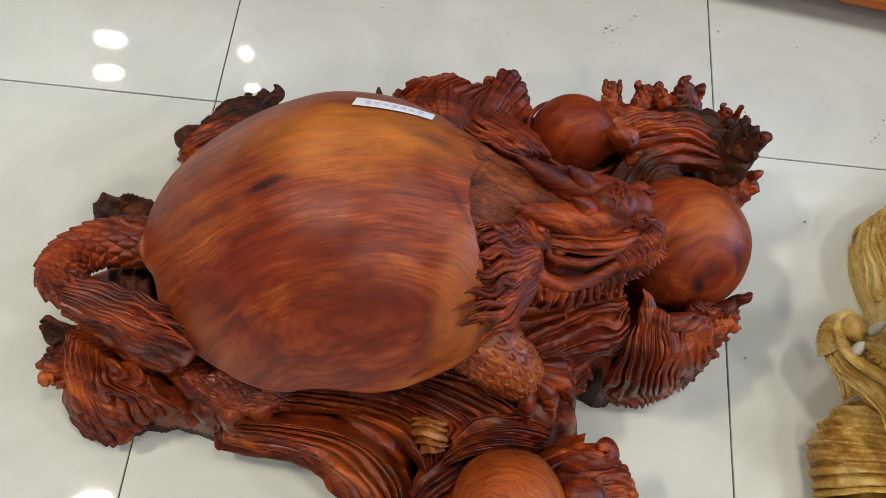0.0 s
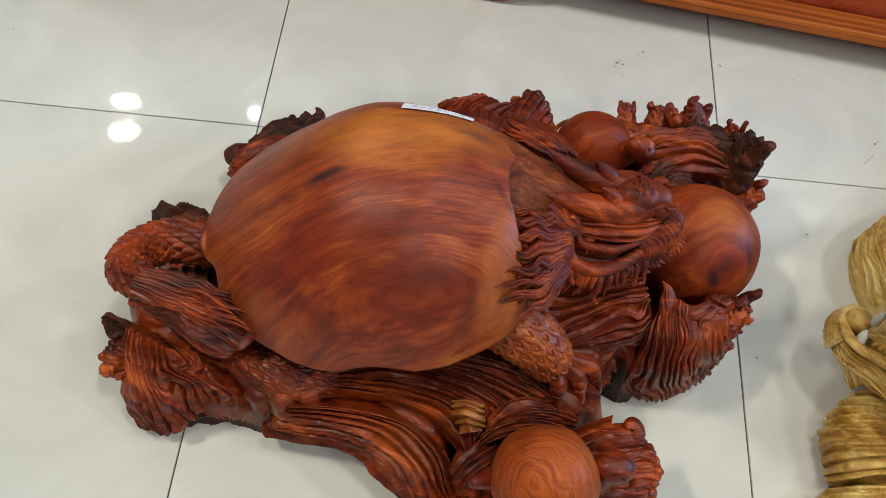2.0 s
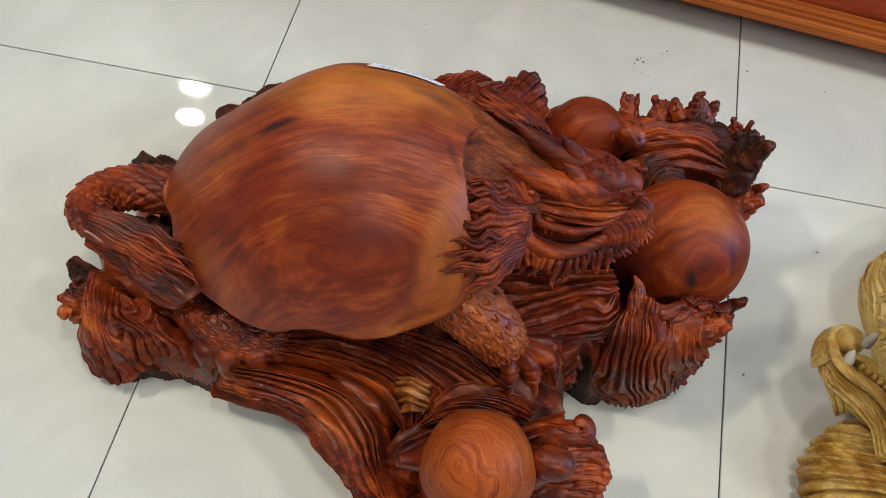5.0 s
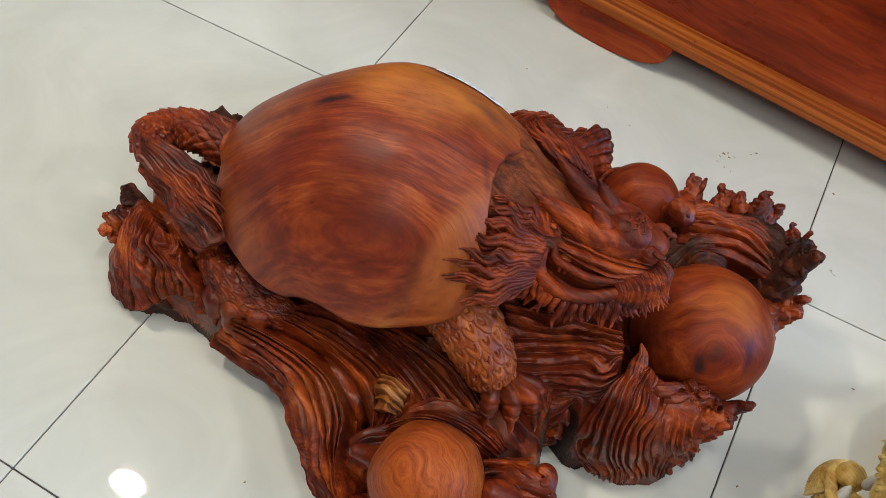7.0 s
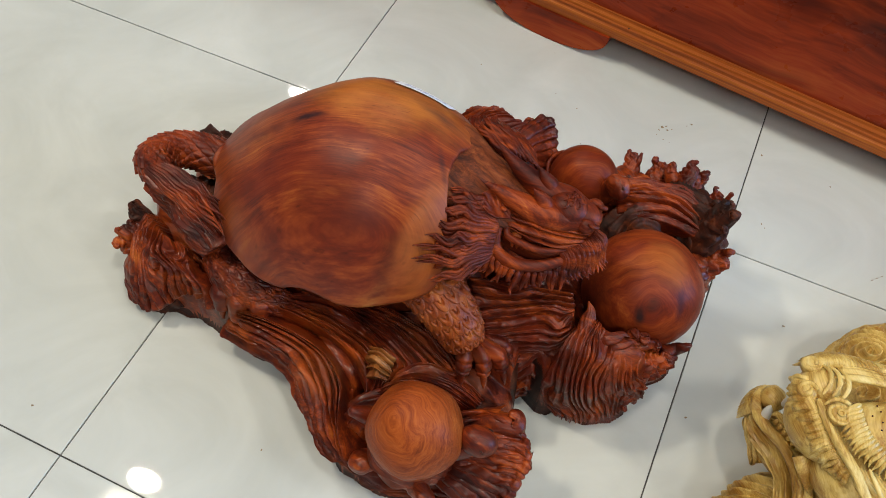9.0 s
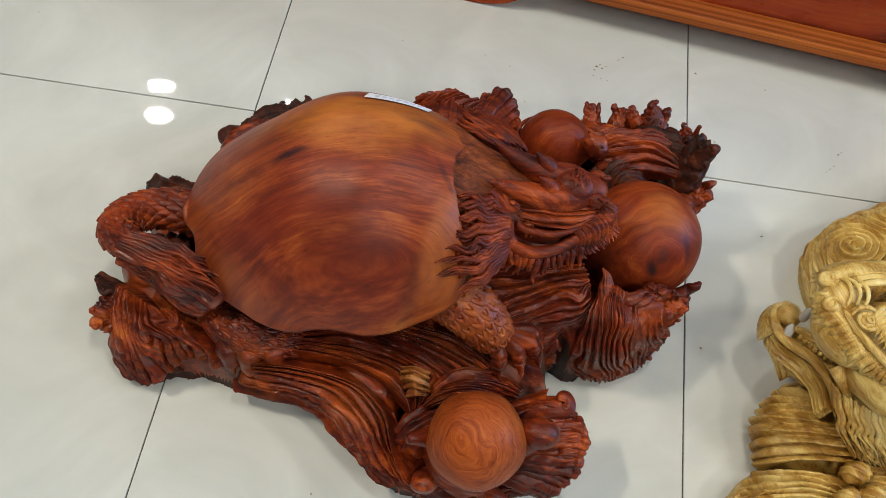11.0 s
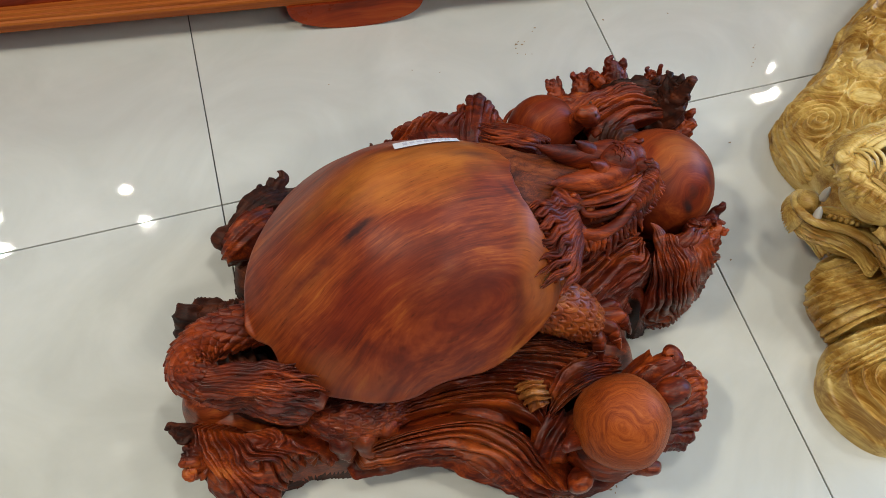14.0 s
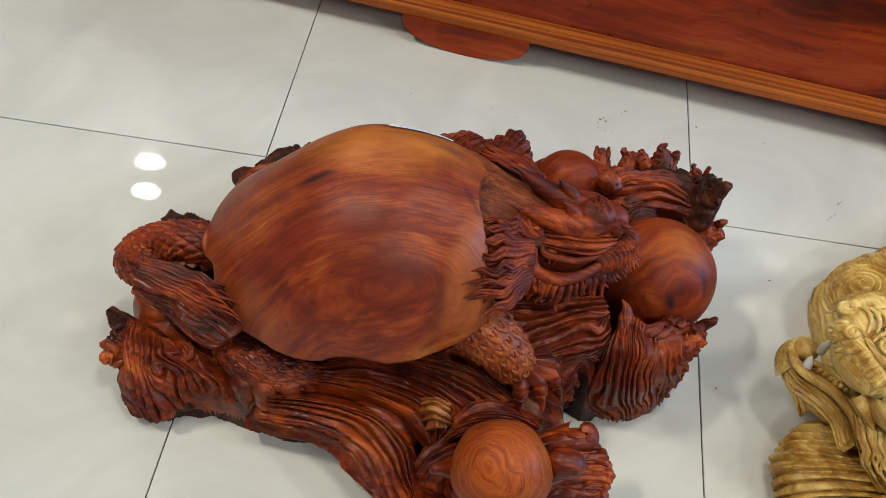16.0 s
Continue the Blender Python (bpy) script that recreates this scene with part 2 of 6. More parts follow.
# the marks round the front fold colour in its shaded flank and lit face
mat_shell = figured_wood("shell_wood", SHELL, (0.318, -0.462), (0.14, 0.45, -0.16), [((0.29, -0.435, 0.36), (0.13, 0.06, 0.12), -12, (0.10, 0.012, 0.005), 0.6), ((0.422, -0.44, 0.31), (0.028, 0.07, 0.1), -14, (0.46, 0.125, 0.018), 0.5),
    ((0.27, -0.275, 0.38), (0.20, 0.075, 0.2), 0, (0.52, 0.175, 0.028), 0.62), ((0.40, -0.42, 0.33), (0.03, 0.11, 0.15), -12, (0.42, 0.125, 0.024), 0.45),
    ((0.10, -0.36, 0.3), (0.12, 0.07, 0.2), 5, (0.36, 0.09, 0.016), 0.35), ((0.20, -0.415, 0.3), (0.13, 0.035, 0.2), 8, (0.17, 0.018, 0.006), 0.55), ((0.29, -0.36, 0.38), (0.10, 0.02, 0.2), -6, (0.20, 0.022, 0.006), 0.5), ((0.12, -0.45, 0.22), (0.08, 0.03, 0.1), -10, (0.30, 0.085, 0.02), 0.4), ((0.372, -0.455, 0.29), (0.022, 0.07, 0.1), -8, (0.05, 0.008, 0.005), 0.6),
    ((0.32, -0.44, 0.31), (0.05, 0.035, 0.1), 15, (0.075, 0.010, 0.005), 0.45), ((0.198, -0.343, 0.38), (0.042, 0.010, 0.05), 14, (0.03, 0.006, 0.008), 1.0), ((0.13, -0.362, 0.33), (0.09, 0.016, 0.08), 12, (0.085, 0.010, 0.008), 0.6),
    ((0.392, -0.346, 0.37), (0.045, 0.008, 0.05), -55, (0.03, 0.010, 0.012), 0.95), ((0.36, -0.28, 0.385), (0.06, 0.012, 0.05), -12, (0.05, 0.020, 0.014), 0.55), ((0.27, -0.225, 0.37), (0.12, 0.010, 0.06), 4, (0.09, 0.014, 0.008), 0.55),
    ((0.40, -0.22, 0.34), (0.04, 0.06, 0.08), 20, (0.09, 0.011, 0.008), 0.6), ((0.20, -0.487, 0.22), (0.05, 0.012, 0.06), -6, (0.06, 0.012, 0.008), 0.6), ((0.1, -0.47, 0.2), (0.07, 0.02, 0.08), -25, (0.10, 0.012, 0.006), 0.5)], 0.44, 0.30)
# near-black marks by the rear foot and in the notch beside the crest
mat_carved = wood("carved_wood", CARVED, (7, 26), (0, 0, 15), 0.35, 6.0, streak=0.4, level=0.30, chisel=0.35, contrast=2.2, patch=PATCHES, marks=[((0.02, -0.47, 0.11), (0.035, 0.014, 0.04), -20, NEAR_BLACK, 0.9), ((0.19, -0.523, 0.12), (0.028, 0.008, 0.03), -5, (0.012, 0.015, 0.02), 1.0), ((0.588, -0.425, 0.10), (0.042, 0.045, 0.12), 30, NEAR_BLACK, 1.3), ((0.33, -0.575, 0.11), (0.025, 0.03, 0.05), 40, OCHRE, 0.4)])
mat_head = wood("head_wood", CARVED, (6, 30), (0, 0, 10), 0.43, 5.0, streak=0.35, level=0.20, chisel=0.25, contrast=2.0)
mat_scale = wood("scale_wood", [(0.12, (0.05, 0.009, 0.004)), (0.36, (0.15, 0.024, 0.006)), (0.55, (0.29, 0.058, 0.010)), (0.82, (0.50, 0.16, 0.028))], (8, 40), (0, 0, 20), 0.34, 8.0, streak=0.25, level=0.30, contrast=1.9)
mat_dark_wood = wood("dark_wood", DARK_WOOD, (9, 24), (0, 0, 30), 0.5, 7.0, streak=0.3, level=0.18, chisel=0.8, contrast=2.8)
mat_ball = wood("ball_wood", SHELL, (6, 22), (0, 0, 0), 0.44, 7.0, (0.708, -0.311, 0.215, 0.9, 0.55), 0.25, level=0.18, warp=0.06, contrast=1.5, marks=[((0.70, -0.25, 0.23), (0.06, 0.05, 0.05), 10, (0.42, 0.13, 0.025), 0.5), ((0.708, -0.311, 0.215), (0.017, 0.011, 0.018), 60, (0.04, 0.013, 0.008), 0.65), ((0.695, -0.325, 0.196), (0.012, 0.014, 0.032), 15, (0.028, 0.010, 0.008), 0.9), ((0.742, -0.285, 0.205), (0.010, 0.03, 0.04), 20, (0.05, 0.012, 0.014), 0.75), ((0.635, -0.29, 0.17), (0.03, 0.05, 0.07), 0, (0.05, 0.009, 0.005), 0.7)])
mat_turtle = wood("ring_wood", RING, (6, 95), (0, 0, 0), 0.42, 14.0, (0.464, -0.626, 0.25, 1.5, 0.6), 0.25, level=0.15, warp=0.04, contrast=1.9)
mat_gold = wood("golden_wood", [(0.2, (0.12, 0.025, 0.008)), (0.5, (0.28, 0.085, 0.018)), (0.8, (0.46, 0.19, 0.045))], (9, 30), rough=0.34, streak=0.2)
mat_neck = wood("greyish_wood", [(0.15, (0.016, 0.008, 0.007)), (0.40, (0.080, 0.020, 0.009)), (0.6, (0.19, 0.044, 0.014)), (0.88, (0.33, 0.100, 0.028))], (5, 60), (0, 0, 5), 0.5, 9.0, streak=0.5, level=0.12, contrast=2.4, warp=0.03)
mat_panel = wood("cabinet_wood", [(0.12, (0.05, 0.006, 0.003)), (0.36, (0.17, 0.018, 0.004)), (0.56, (0.32, 0.038, 0.007)), (0.82, (0.46, 0.095, 0.015))], (1.2, 7), (0, 0, 0), 0.30, 2.6, streak=0.7, level=0.16, contrast=2.4)
mat_lip = wood("lip_wood", [(0.15, (0.14, 0.029, 0.008)), (0.45, (0.33, 0.078, 0.012)), (0.65, (0.46, 0.135, 0.021)), (0.88, (0.57, 0.22, 0.038))], (0.6, 60), (0, 0, 0), 0.34, 1.5, contrast=2.2, streak=0.25, warp=0.01, level=0.2, dark=(0.12, 0.025, 0.008))
mat_yellow = wood("yellow_wood", [(0.12, (0.12, 0.045, 0.008)), (0.36, (0.38, 0.19, 0.030)), (0.58, (0.69, 0.48, 0.14)), (0.85, (0.87, 0.73, 0.35))], (5, 24), (0, 0, 60), 0.34, 5.0, streak=0.3, level=0.4, dark=(0.22, 0.09, 0.016), chisel=0.3, patch=[((0.26, 0.115, 0.02), 11, 0.54, 0.70, 0.6, 1.0), ((0.70, 0.59, 0.28), 9, 0.55, 0.7, 0.5, 5.0)])
mat_brown = wood("brown_wood", [(0.2, (0.02, 0.006, 0.004)), (0.5, (0.12, 0.024, 0.011)), (0.8, (0.25, 0.06, 0.022))], (6, 18), rough=0.3, streak=0.4, level=0.45)


def tile_material():
    m, n, l, bsdf = material("polished_tile")
    v = mapped(n, l)
    cloud = ramp(n, [(0.3, (0.56, 0.575, 0.535)), (0.55, (0.64, 0.655, 0.615)), (0.75, (0.70, 0.71, 0.67))])
    l.new(noise_tex(n, l, v, 3.2, 5, 0.6, 1.2), cloud.inputs[0])
    grit = ramp(n, [(0.70, (1, 1, 1)), (0.80, (0.72, 0.68, 0.6))])
    l.new(noise_tex(n, l, v, 95, 2, 0.5), grit.inputs[0])
    dust = ramp(n, [(0.62, (0, 0, 0)), (0.75, (1, 1, 1))])
    l.new(noise_tex(n, l, v, 5, 3, 0.6), dust.inputs[0])
    c = mix(n, l, cloud.outputs[0], mix(n, l, cloud.outputs[0], grit.outputs[0], 1.0, "MULTIPLY"), dust.outputs[0])
    l.new(c, bsdf.inputs["Base Color"])
    rg = ramp(n, [(0.4, (0.02, 0.02, 0.02)), (0.75, (0.055, 0.055, 0.055))])
    l.new(noise_tex(n, l, v, 7, 4, 0.6), rg.inputs[0])
    l.new(rg.outputs[0], bsdf.inputs["Roughness"])
    bump(n, l, bsdf, noise_tex(n, l, v, 2.5, 2), 0.02, 0.01)
    return m


def plain(name, color, rough=0.6, spread=0.08, scale=30, metal=0.0, strength=0.1):
    m, n, l, bsdf = material(name)
    v = mapped(n, l)
    f = noise_tex(n, l, v, scale, 4, 0.6)
    r = ramp(n, [(0.3, tuple(c * (1 - spread) for c in color)), (0.7, tuple(min(1, c * (1 + spread)) for c in color))])
    l.new(f, r.inputs[0])
    l.new(r.outputs[0], bsdf.inputs["Base Color"])
    bsdf.inputs["Roughness"].default_value, bsdf.inputs["Metallic"].default_value = rough, metal
    bump(n, l, bsdf, f, strength)
    return m


mat_tile = tile_material()
mat_grout = plain("grout", (0.07, 0.066, 0.06), 0.8, 0.3, 60)
mat_wall = plain("wall_paint", (0.5, 0.48, 0.44), 0.7, 0.03, 8)
mat_ceiling = plain("ceiling_paint", (0.42, 0.42, 0.41), 0.8, 0.02, 8)
mat_paper = plain("label_paper", (0.80, 0.80, 0.82), 0.6, 0.05, 120)
mat_ink = plain("faint_ink", (0.58, 0.58, 0.66), 0.6, 0.1, 200)
mat_trim = plain("white_trim", (0.8, 0.8, 0.8), 0.35, 0.02)
mat_tooth = plain("tooth_white", (0.7, 0.68, 0.62), 0.35, 0.05)
mat_dirt = plain("dirt_crumb", (0.30, 0.21, 0.12), 0.9, 0.4, 200)

# ---- building helpers ----
def link_mesh(name, verts, faces, mats, parent=None, smooth=True, index=None):
    me = bpy.data.meshes.new(name)
    me.from_pydata([tuple(v) for v in verts], [], faces)
    for m in mats if isinstance(mats, (list, tuple)) else [mats]:
        me.materials.append(m)
    if index is not None:
        me.polygons.foreach_set("material_index", index)
    if smooth:
        me.polygons.foreach_set("use_smooth", [True] * len(me.polygons))
    me.update()
    ob = new(name, me)
    if parent:
        ob.parent = parent
    return ob


def part(name, bm, mat, parent, label="", smooth=False):
    me = bpy.data.meshes.new(name)
    bm.to_mesh(me)
    bm.free()
    me.materials.append(mat)
    if smooth:
        me.polygons.foreach_set("use_smooth", [True] * len(me.polygons))
    ob = new(name, me)
    ob.parent = parent
    if label:
        ob["label"] = label
    return ob


def box_bm(lo, hi, bevel=0.0, seg=2):
    bm = bmesh.new()
    bmesh.ops.create_cube(bm, size=1)
    lo, hi = Vector(lo), Vector(hi)
    for v in bm.verts:
        v.co = Vector(((lo + hi)[i] / 2 + v.co[i] * (hi - lo)[i] for i in range(3)))
    if bevel:
        bmesh.ops.bevel(bm, geom=bm.edges[:], offset=bevel, segments=seg, affect="EDGES", profile=0.5)
    return bm


def profile_bm(outline, axis_lo, axis_hi):
    """A prism: the (y, z) outline run along x."""
    bm = bmesh.new()
    a = [bm.verts.new((axis_lo, y, z)) for y, z in outline]
    b = [bm.verts.new((axis_hi, y, z)) for y, z in outline]
    bm.faces.new(a[::-1]), bm.faces.new(b)
    for i in range(len(outline)):
        j = (i + 1) % len(outline)
        bm.faces.new((a[i], a[j], b[j], b[i]))
    bmesh.ops.recalc_face_normals(bm, faces=bm.faces[:])
    return bm


def plate_bm(outline, y0, y1):
    """A prism: the (x, z) outline run along y."""
    bm = bmesh.new()
    a = [bm.verts.new((x, y0, z)) for x, z in outline]
    b = [bm.verts.new((x, y1, z)) for x, z in outline]
    bm.faces.new(a), bm.faces.new(b[::-1])
    for i in range(len(outline)):
        j = (i + 1) % len(outline)
        bm.faces.new((a[j], a[i], b[i], b[j]))
    bmesh.ops.recalc_face_normals(bm, faces=bm.faces[:])
    return bm


def empty(name, m=None):
    ob = new(name)
    if m:
        ob.matrix_world = m
    return ob


# ---- room ----
X0, X1, Y0, Y1 = -5.0, 6.0, -5.0, 5.0


def slab(name, lo, hi, mat, label, kind="structure"):
    ob = part(name, box_bm(lo, hi), mat, None)
    return tagged(ob, label, name.split("_")[0], kind=kind)


floor = slab("floor", (X0, Y0, -0.12), (X1, Y1, -0.0035), mat_grout, "polished pale grey porcelain tile floor with dark joints")
slab("ceiling", (X0, Y0, CEIL), (X1, Y1, CEIL + 0.15), mat_ceiling, "plain grey painted showroom ceiling with downlights")
slab("wall_north", (X0, Y1, 0), (X1, Y1 + 0.2, CEIL), mat_wall, "plain beige painted showroom wall")
slab("wall_south", (X0, Y0 - 0.2, 0), (X1, Y0, CEIL), mat_wall, "plain beige painted showroom wall")
slab("wall_west", (X0 - 0.2, Y0, 0), (X0, Y1, CEIL), mat_wall, "plain beige painted showroom wall")
WIN = (-1.6, 2.4, 0.1, 2.55)
bm = bmesh.new()
for ya, yb, za, zb in ((Y0, WIN[0], 0, CEIL), (WIN[1], Y1, 0, CEIL), (WIN[0], WIN[1], 0, WIN[2]), (WIN[0], WIN[1], WIN[3], CEIL)):
    b2 = box_bm((X1, ya, za), (X1 + 0.2, yb, zb))
    tmp = bpy.data.meshes.new("tmp")
    b2.to_mesh(tmp)
    bm.from_mesh(tmp)
    b2.free(), bpy.data.meshes.remove(tmp)
tagged(part("wall_east", bm, mat_wall, None), "beige showroom wall with a wide shop front opening", "wall", kind="structure")

T, GAP = 0.8, 0.0022
bmt = box_bm((GAP / 2, GAP / 2, -0.01), (T - GAP / 2, T - GAP / 2, 0), 0.0008, 1)
tile_mesh = bpy.data.meshes.new("tile")
bmt.to_mesh(tile_mesh), bmt.free()
tile_mesh.materials.append(mat_tile)
for i in range(-6, 8):
    for j in range(-6, 7):
        if X0 < i * T and (i + 1) * T < X1 + 0.5 and Y0 < j * T < Y1 - 0.2:
            o = new("tile", tile_mesh)
            o.parent, o.location = floor, (i * T, j * T, 0)

# ---- downlights ----
def downlight():
    e = empty("downlight", pose(LAMPS[0][0], LAMPS[0][1], CEIL))
    bm = bmesh.new()
    n = 32
    prof = [(0.078, 0.0), (0.098, 0.0), (0.098, -0.006), (0.086, -0.012), (0.078, -0.006)]
    rings = [[bm.verts.new((r * math.cos(2 * math.pi * k / n), r * math.sin(2 * math.pi * k / n), z)) for k in range(n)] for r, z in prof]
    for a in range(len(prof)):
        for k in range(n):
            bm.faces.new((rings[a][k], rings[a][(k + 1) % n], rings[(a + 1) % len(prof)][(k + 1) % n], rings[(a + 1) % len(prof)][k]))
    bmesh.ops.recalc_face_normals(bm, faces=bm.faces[:])
    part("trim_ring", bm, mat_trim, e, "white metal ring", True)
    return tagged(e, "round white recessed ceiling downlight, switched on", "downlight", "ceiling downlights")


first_light = downlight()
for lx, ly in LAMPS[1:]:
    copy_thing(first_light, pose(lx, ly, CEIL))

# ---- cabinet at the far side ----
def cabinet():
    """Local axes: x along the front, front lip at y = 0, base on the floor."""
    e = empty("display_cabinet", Matrix.Translation((0.46, 0.345, 0)) @ pose(0, 0, 0, 0, 0, -7.35))
    xl, xr = -1.14, 0.868
    part("front_panel", box_bm((xl + 0.06, 0.022, 0.1), (xr - 0.012, 0.047, 0.36), 0.002), mat_panel, e, "red-brown figured hardwood panel")
    for s, x in (("side_panel", xl + 0.06), ("side_panel", xr - 0.037)):
        part(s, box_bm((x, 0.0475, 0.1), (x + 0.025, 0.45, 0.36), 0.002), mat_panel, e)
    part("top_board", box_bm((xl + 0.02, 0.005, 0.3605), (xr + 0.012, 0.47, 0.385), 0.004), mat_panel, e)
    part("bottom_board", box_bm((xl + 0.06, 0.048, 0.075), (xr - 0.012, 0.45, 0.0995), 0.001), mat_panel, e)
    prof = [(-0.003, 0.069), (0.045, 0.069), (0.045, 0.109), (0.018, 0.109), (0.0160, 0.1045), (0.010, 0.1025), (0.0085, 0.098), (0.004, 0.0965), (0.003, 0.091), (-0.0015, 0.089), (-0.003, 0.085)]
    lip = part("base_moulding", profile_bm(prof, xl, xr), mat_lip, e, "lighter orange-brown striped moulding")
    for s in (1, -1):
        xo = xr + 0.004 if s > 0 else xl + 0.018
        q = [(0, 0.0685), (0, 0.0), (-0.072, 0.0), (-0.079, 0.030), (-0.108, 0.032), (-0.113, 0.046), (-0.15, 0.0685)]
        part("bracket_foot", plate_bm([(xo + s * a, b) for a, b in q], -0.004, 0.055), mat_panel, e)
    for x in (xl + 0.05, xr - 0.09):
        part("back_foot", box_bm((x, 0.38, 0), (x + 0.05, 0.43, 0.0745), 0.002), mat_panel, e)
    c, w = -0.133, 0.134
    arc = [(c - w, 0.0685)] + [(c + w * math.cos(math.pi + a * math.pi / 20), 0.0685 - 0.068 * math.sin(a * math.pi / 20) ** 0.75) for a in range(1, 20)] + [(c + w, 0.0685)]
    part("apron_medallion", plate_bm(arc, -0.008, 0.03), mat_panel, e, "rounded reddish apron piece under the moulding")
    for x, z in ((-0.058, 0.088), (0.03, 0.096), (-0.40, 0.094)):
        b = bmesh.new()
        bmesh.ops.create_uvsphere(b, u_segments=8, v_segments=5, radius=0.0026, matrix=Matrix.Translation((x, 0.0045 if z < 0.09 else 0.008, z)))
        part("nail_hole", b, mat_dark_wood, lip, "small dark nail hole")
    return tagged(e, "red-brown polished hardwood cabinet with orange moulding and bracket feet", "cabinet")


cabinet()

# ---- guide lines of the carved waves ----
FLOW_OUT = [
    [(0.105, -0.536, 0.03), (0.172, -0.544, 0.04), (0.238, -0.550, 0.04), (0.288, -0.584, 0.035), (0.332, -0.618, 0.03), (0.380, -0.646, 0.025)],
    [(0.131, -0.533, 0.09), (0.202, -0.538, 0.105), (0.272, -0.556, 0.118), (0.320, -0.594, 0.125), (0.354, -0.622, 0.105), (0.400, -0.648, 0.06)],
    [(0.146, -0.518, 0.11), (0.223, -0.52, 0.125), (0.308, -0.537, 0.135), (0.357, -0.573, 0.140), (0.380, -0.618, 0.122), (0.415, -0.652, 0.08)],
]
FLOW_IN = [
    [(0.154, -0.506, 0.11), (0.245, -0.506, 0.13), (0.322, -0.519, 0.13), (0.375, -0.554, 0.125), (0.392, -0.582, 0.12)],
    [(0.176, -0.491, 0.115), (0.268, -0.485, 0.135), (0.342, -0.493, 0.135), (0.395, -0.518, 0.13), (0.411, -0.543, 0.125)],
    [(0.214, -0.468, 0.12), (0.308, -0.459, 0.14), (0.391, -0.468, 0.145), (0.443, -0.483, 0.14), (0.48, -0.497, 0.135)],
    [(0.25, -0.452, 0.125), (0.34, -0.440, 0.148), (0.415, -0.448, 0.155), (0.465, -0.464, 0.15), (0.51, -0.484, 0.138)],
]
WAVE = [
    [(0.447, -0.369, 0.2), (0.502, -0.356, 0.205), (0.55, -0.344, 0.205), (0.603, -0.331, 0.2)],
    [(0.474, -0.407, 0.18), (0.53, -0.381, 0.19), (0.577, -0.367, 0.195), (0.613, -0.35, 0.195)],
    [(0.497, -0.434, 0.155), (0.544, -0.413, 0.165), (0.59, -0.397, 0.175), (0.619, -0.379, 0.185)],
    [(0.514, -0.444, 0.125), (0.551, -0.425, 0.13), (0.588, -0.407, 0.145), (0.618, -0.393, 0.16)],
]
CREST = [
    [(0.631, -0.355, 0.2), (0.612, -0.398, 0.17), (0.603, -0.421, 0.12), (0.605, -0.426, 0.06), (0.645, -0.426, 0.005)],
    [(0.644, -0.355, 0.205), (0.64, -0.407, 0.19), (0.643, -0.434, 0.14), (0.658, -0.429, 0.07), (0.68, -0.421, 0.01)],
    [(0.662, -0.359, 0.195), (0.67, -0.402, 0.185), (0.678, -0.422, 0.145), (0.694, -0.416, 0.08), (0.715, -0.407, 0.02)],
    [(0.687, -0.353, 0.185), (0.698, -0.385, 0.175), (0.71, -0.401, 0.14), (0.721, -0.397, 0.09), (0.735, -0.396, 0.05)],
    [(0.712, -0.346, 0.17), (0.728, -0.364, 0.16), (0.736, -0.373, 0.135), (0.744, -0.372, 0.1), (0.749, -0.373, 0.07)],
]
RIGHT_LOW = [
    [(0.507, -0.541, 0.14), (0.543, -0.523, 0.15), (0.568, -0.526, 0.16), (0.593, -0.528, 0.15)],
    [(0.524, -0.582, 0.13), (0.558, -0.561, 0.135), (0.597, -0.553, 0.14), (0.628, -0.553, 0.14)],
    [(0.535, -0.607, 0.09), (0.571, -0.592, 0.115), (0.607, -0.578, 0.125), (0.634, -0.572, 0.12)],
    [(0.537, -0.631, 0.05), (0.576, -0.621, 0.07), (0.6, -0.618, 0.08), (0.615, -0.623, 0.07)],
]
DISH = [
    [(0.368, -0.632, 0.045), (0.415, -0.648, 0.04), (0.47, -0.650, 0.035), (0.54, -0.630, 0.035), (0.600, -0.612, 0.05)],
    [(0.384, -0.636, 0.085), (0.426, -0.652, 0.075), (0.472, -0.645, 0.06), (0.533, -0.622, 0.06), (0.582, -0.613, 0.075)],
]
SWIRL = [
    [(-0.107, -0.411, 0.085), (-0.104, -0.462, 0.075), (-0.084, -0.510, 0.045), (-0.058, -0.546, 0.01)],
    [(-0.07, -0.431, 0.105), (-0.06, -0.482, 0.1), (-0.038, -0.526, 0.07), (-0.006, -0.550, 0.018)],
    [(-0.042, -0.447, 0.12), (-0.025, -0.492, 0.12), (-0.001, -0.522, 0.10), (0.026, -0.535, 0.045)],
    [(-0.011, -0.465, 0.13), (0.007, -0.497, 0.13), (0.034, -0.507, 0.12), (0.064, -0.517, 0.075)],
    [(0.034, -0.47, 0.135), (0.054, -0.491, 0.135), (0.078, -0.514, 0.12), (0.111, -0.535, 0.07)],
]
TASSEL = [
    [(-0.026, -0.410, 0.240), (0.020, -0.414, 0.236), (0.060, -0.424, 0.234), (0.112, -0.440, 0.226)],
    [(-0.036, -0.426, 0.243), (0.016, -0.436, 0.240), (0.066, -0.450, 0.234), (0.122, -0.468, 0.222)],
    [(-0.044, -0.434, 0.234), (0.006, -0.450, 0.228), (0.058, -0.468, 0.218), (0.116, -0.484, 0.200)],
    [(-0.058, -0.428, 0.186), (-0.018, -0.446, 0.170), (0.030, -0.468, 0.156), (0.075, -0.482, 0.138)],
]

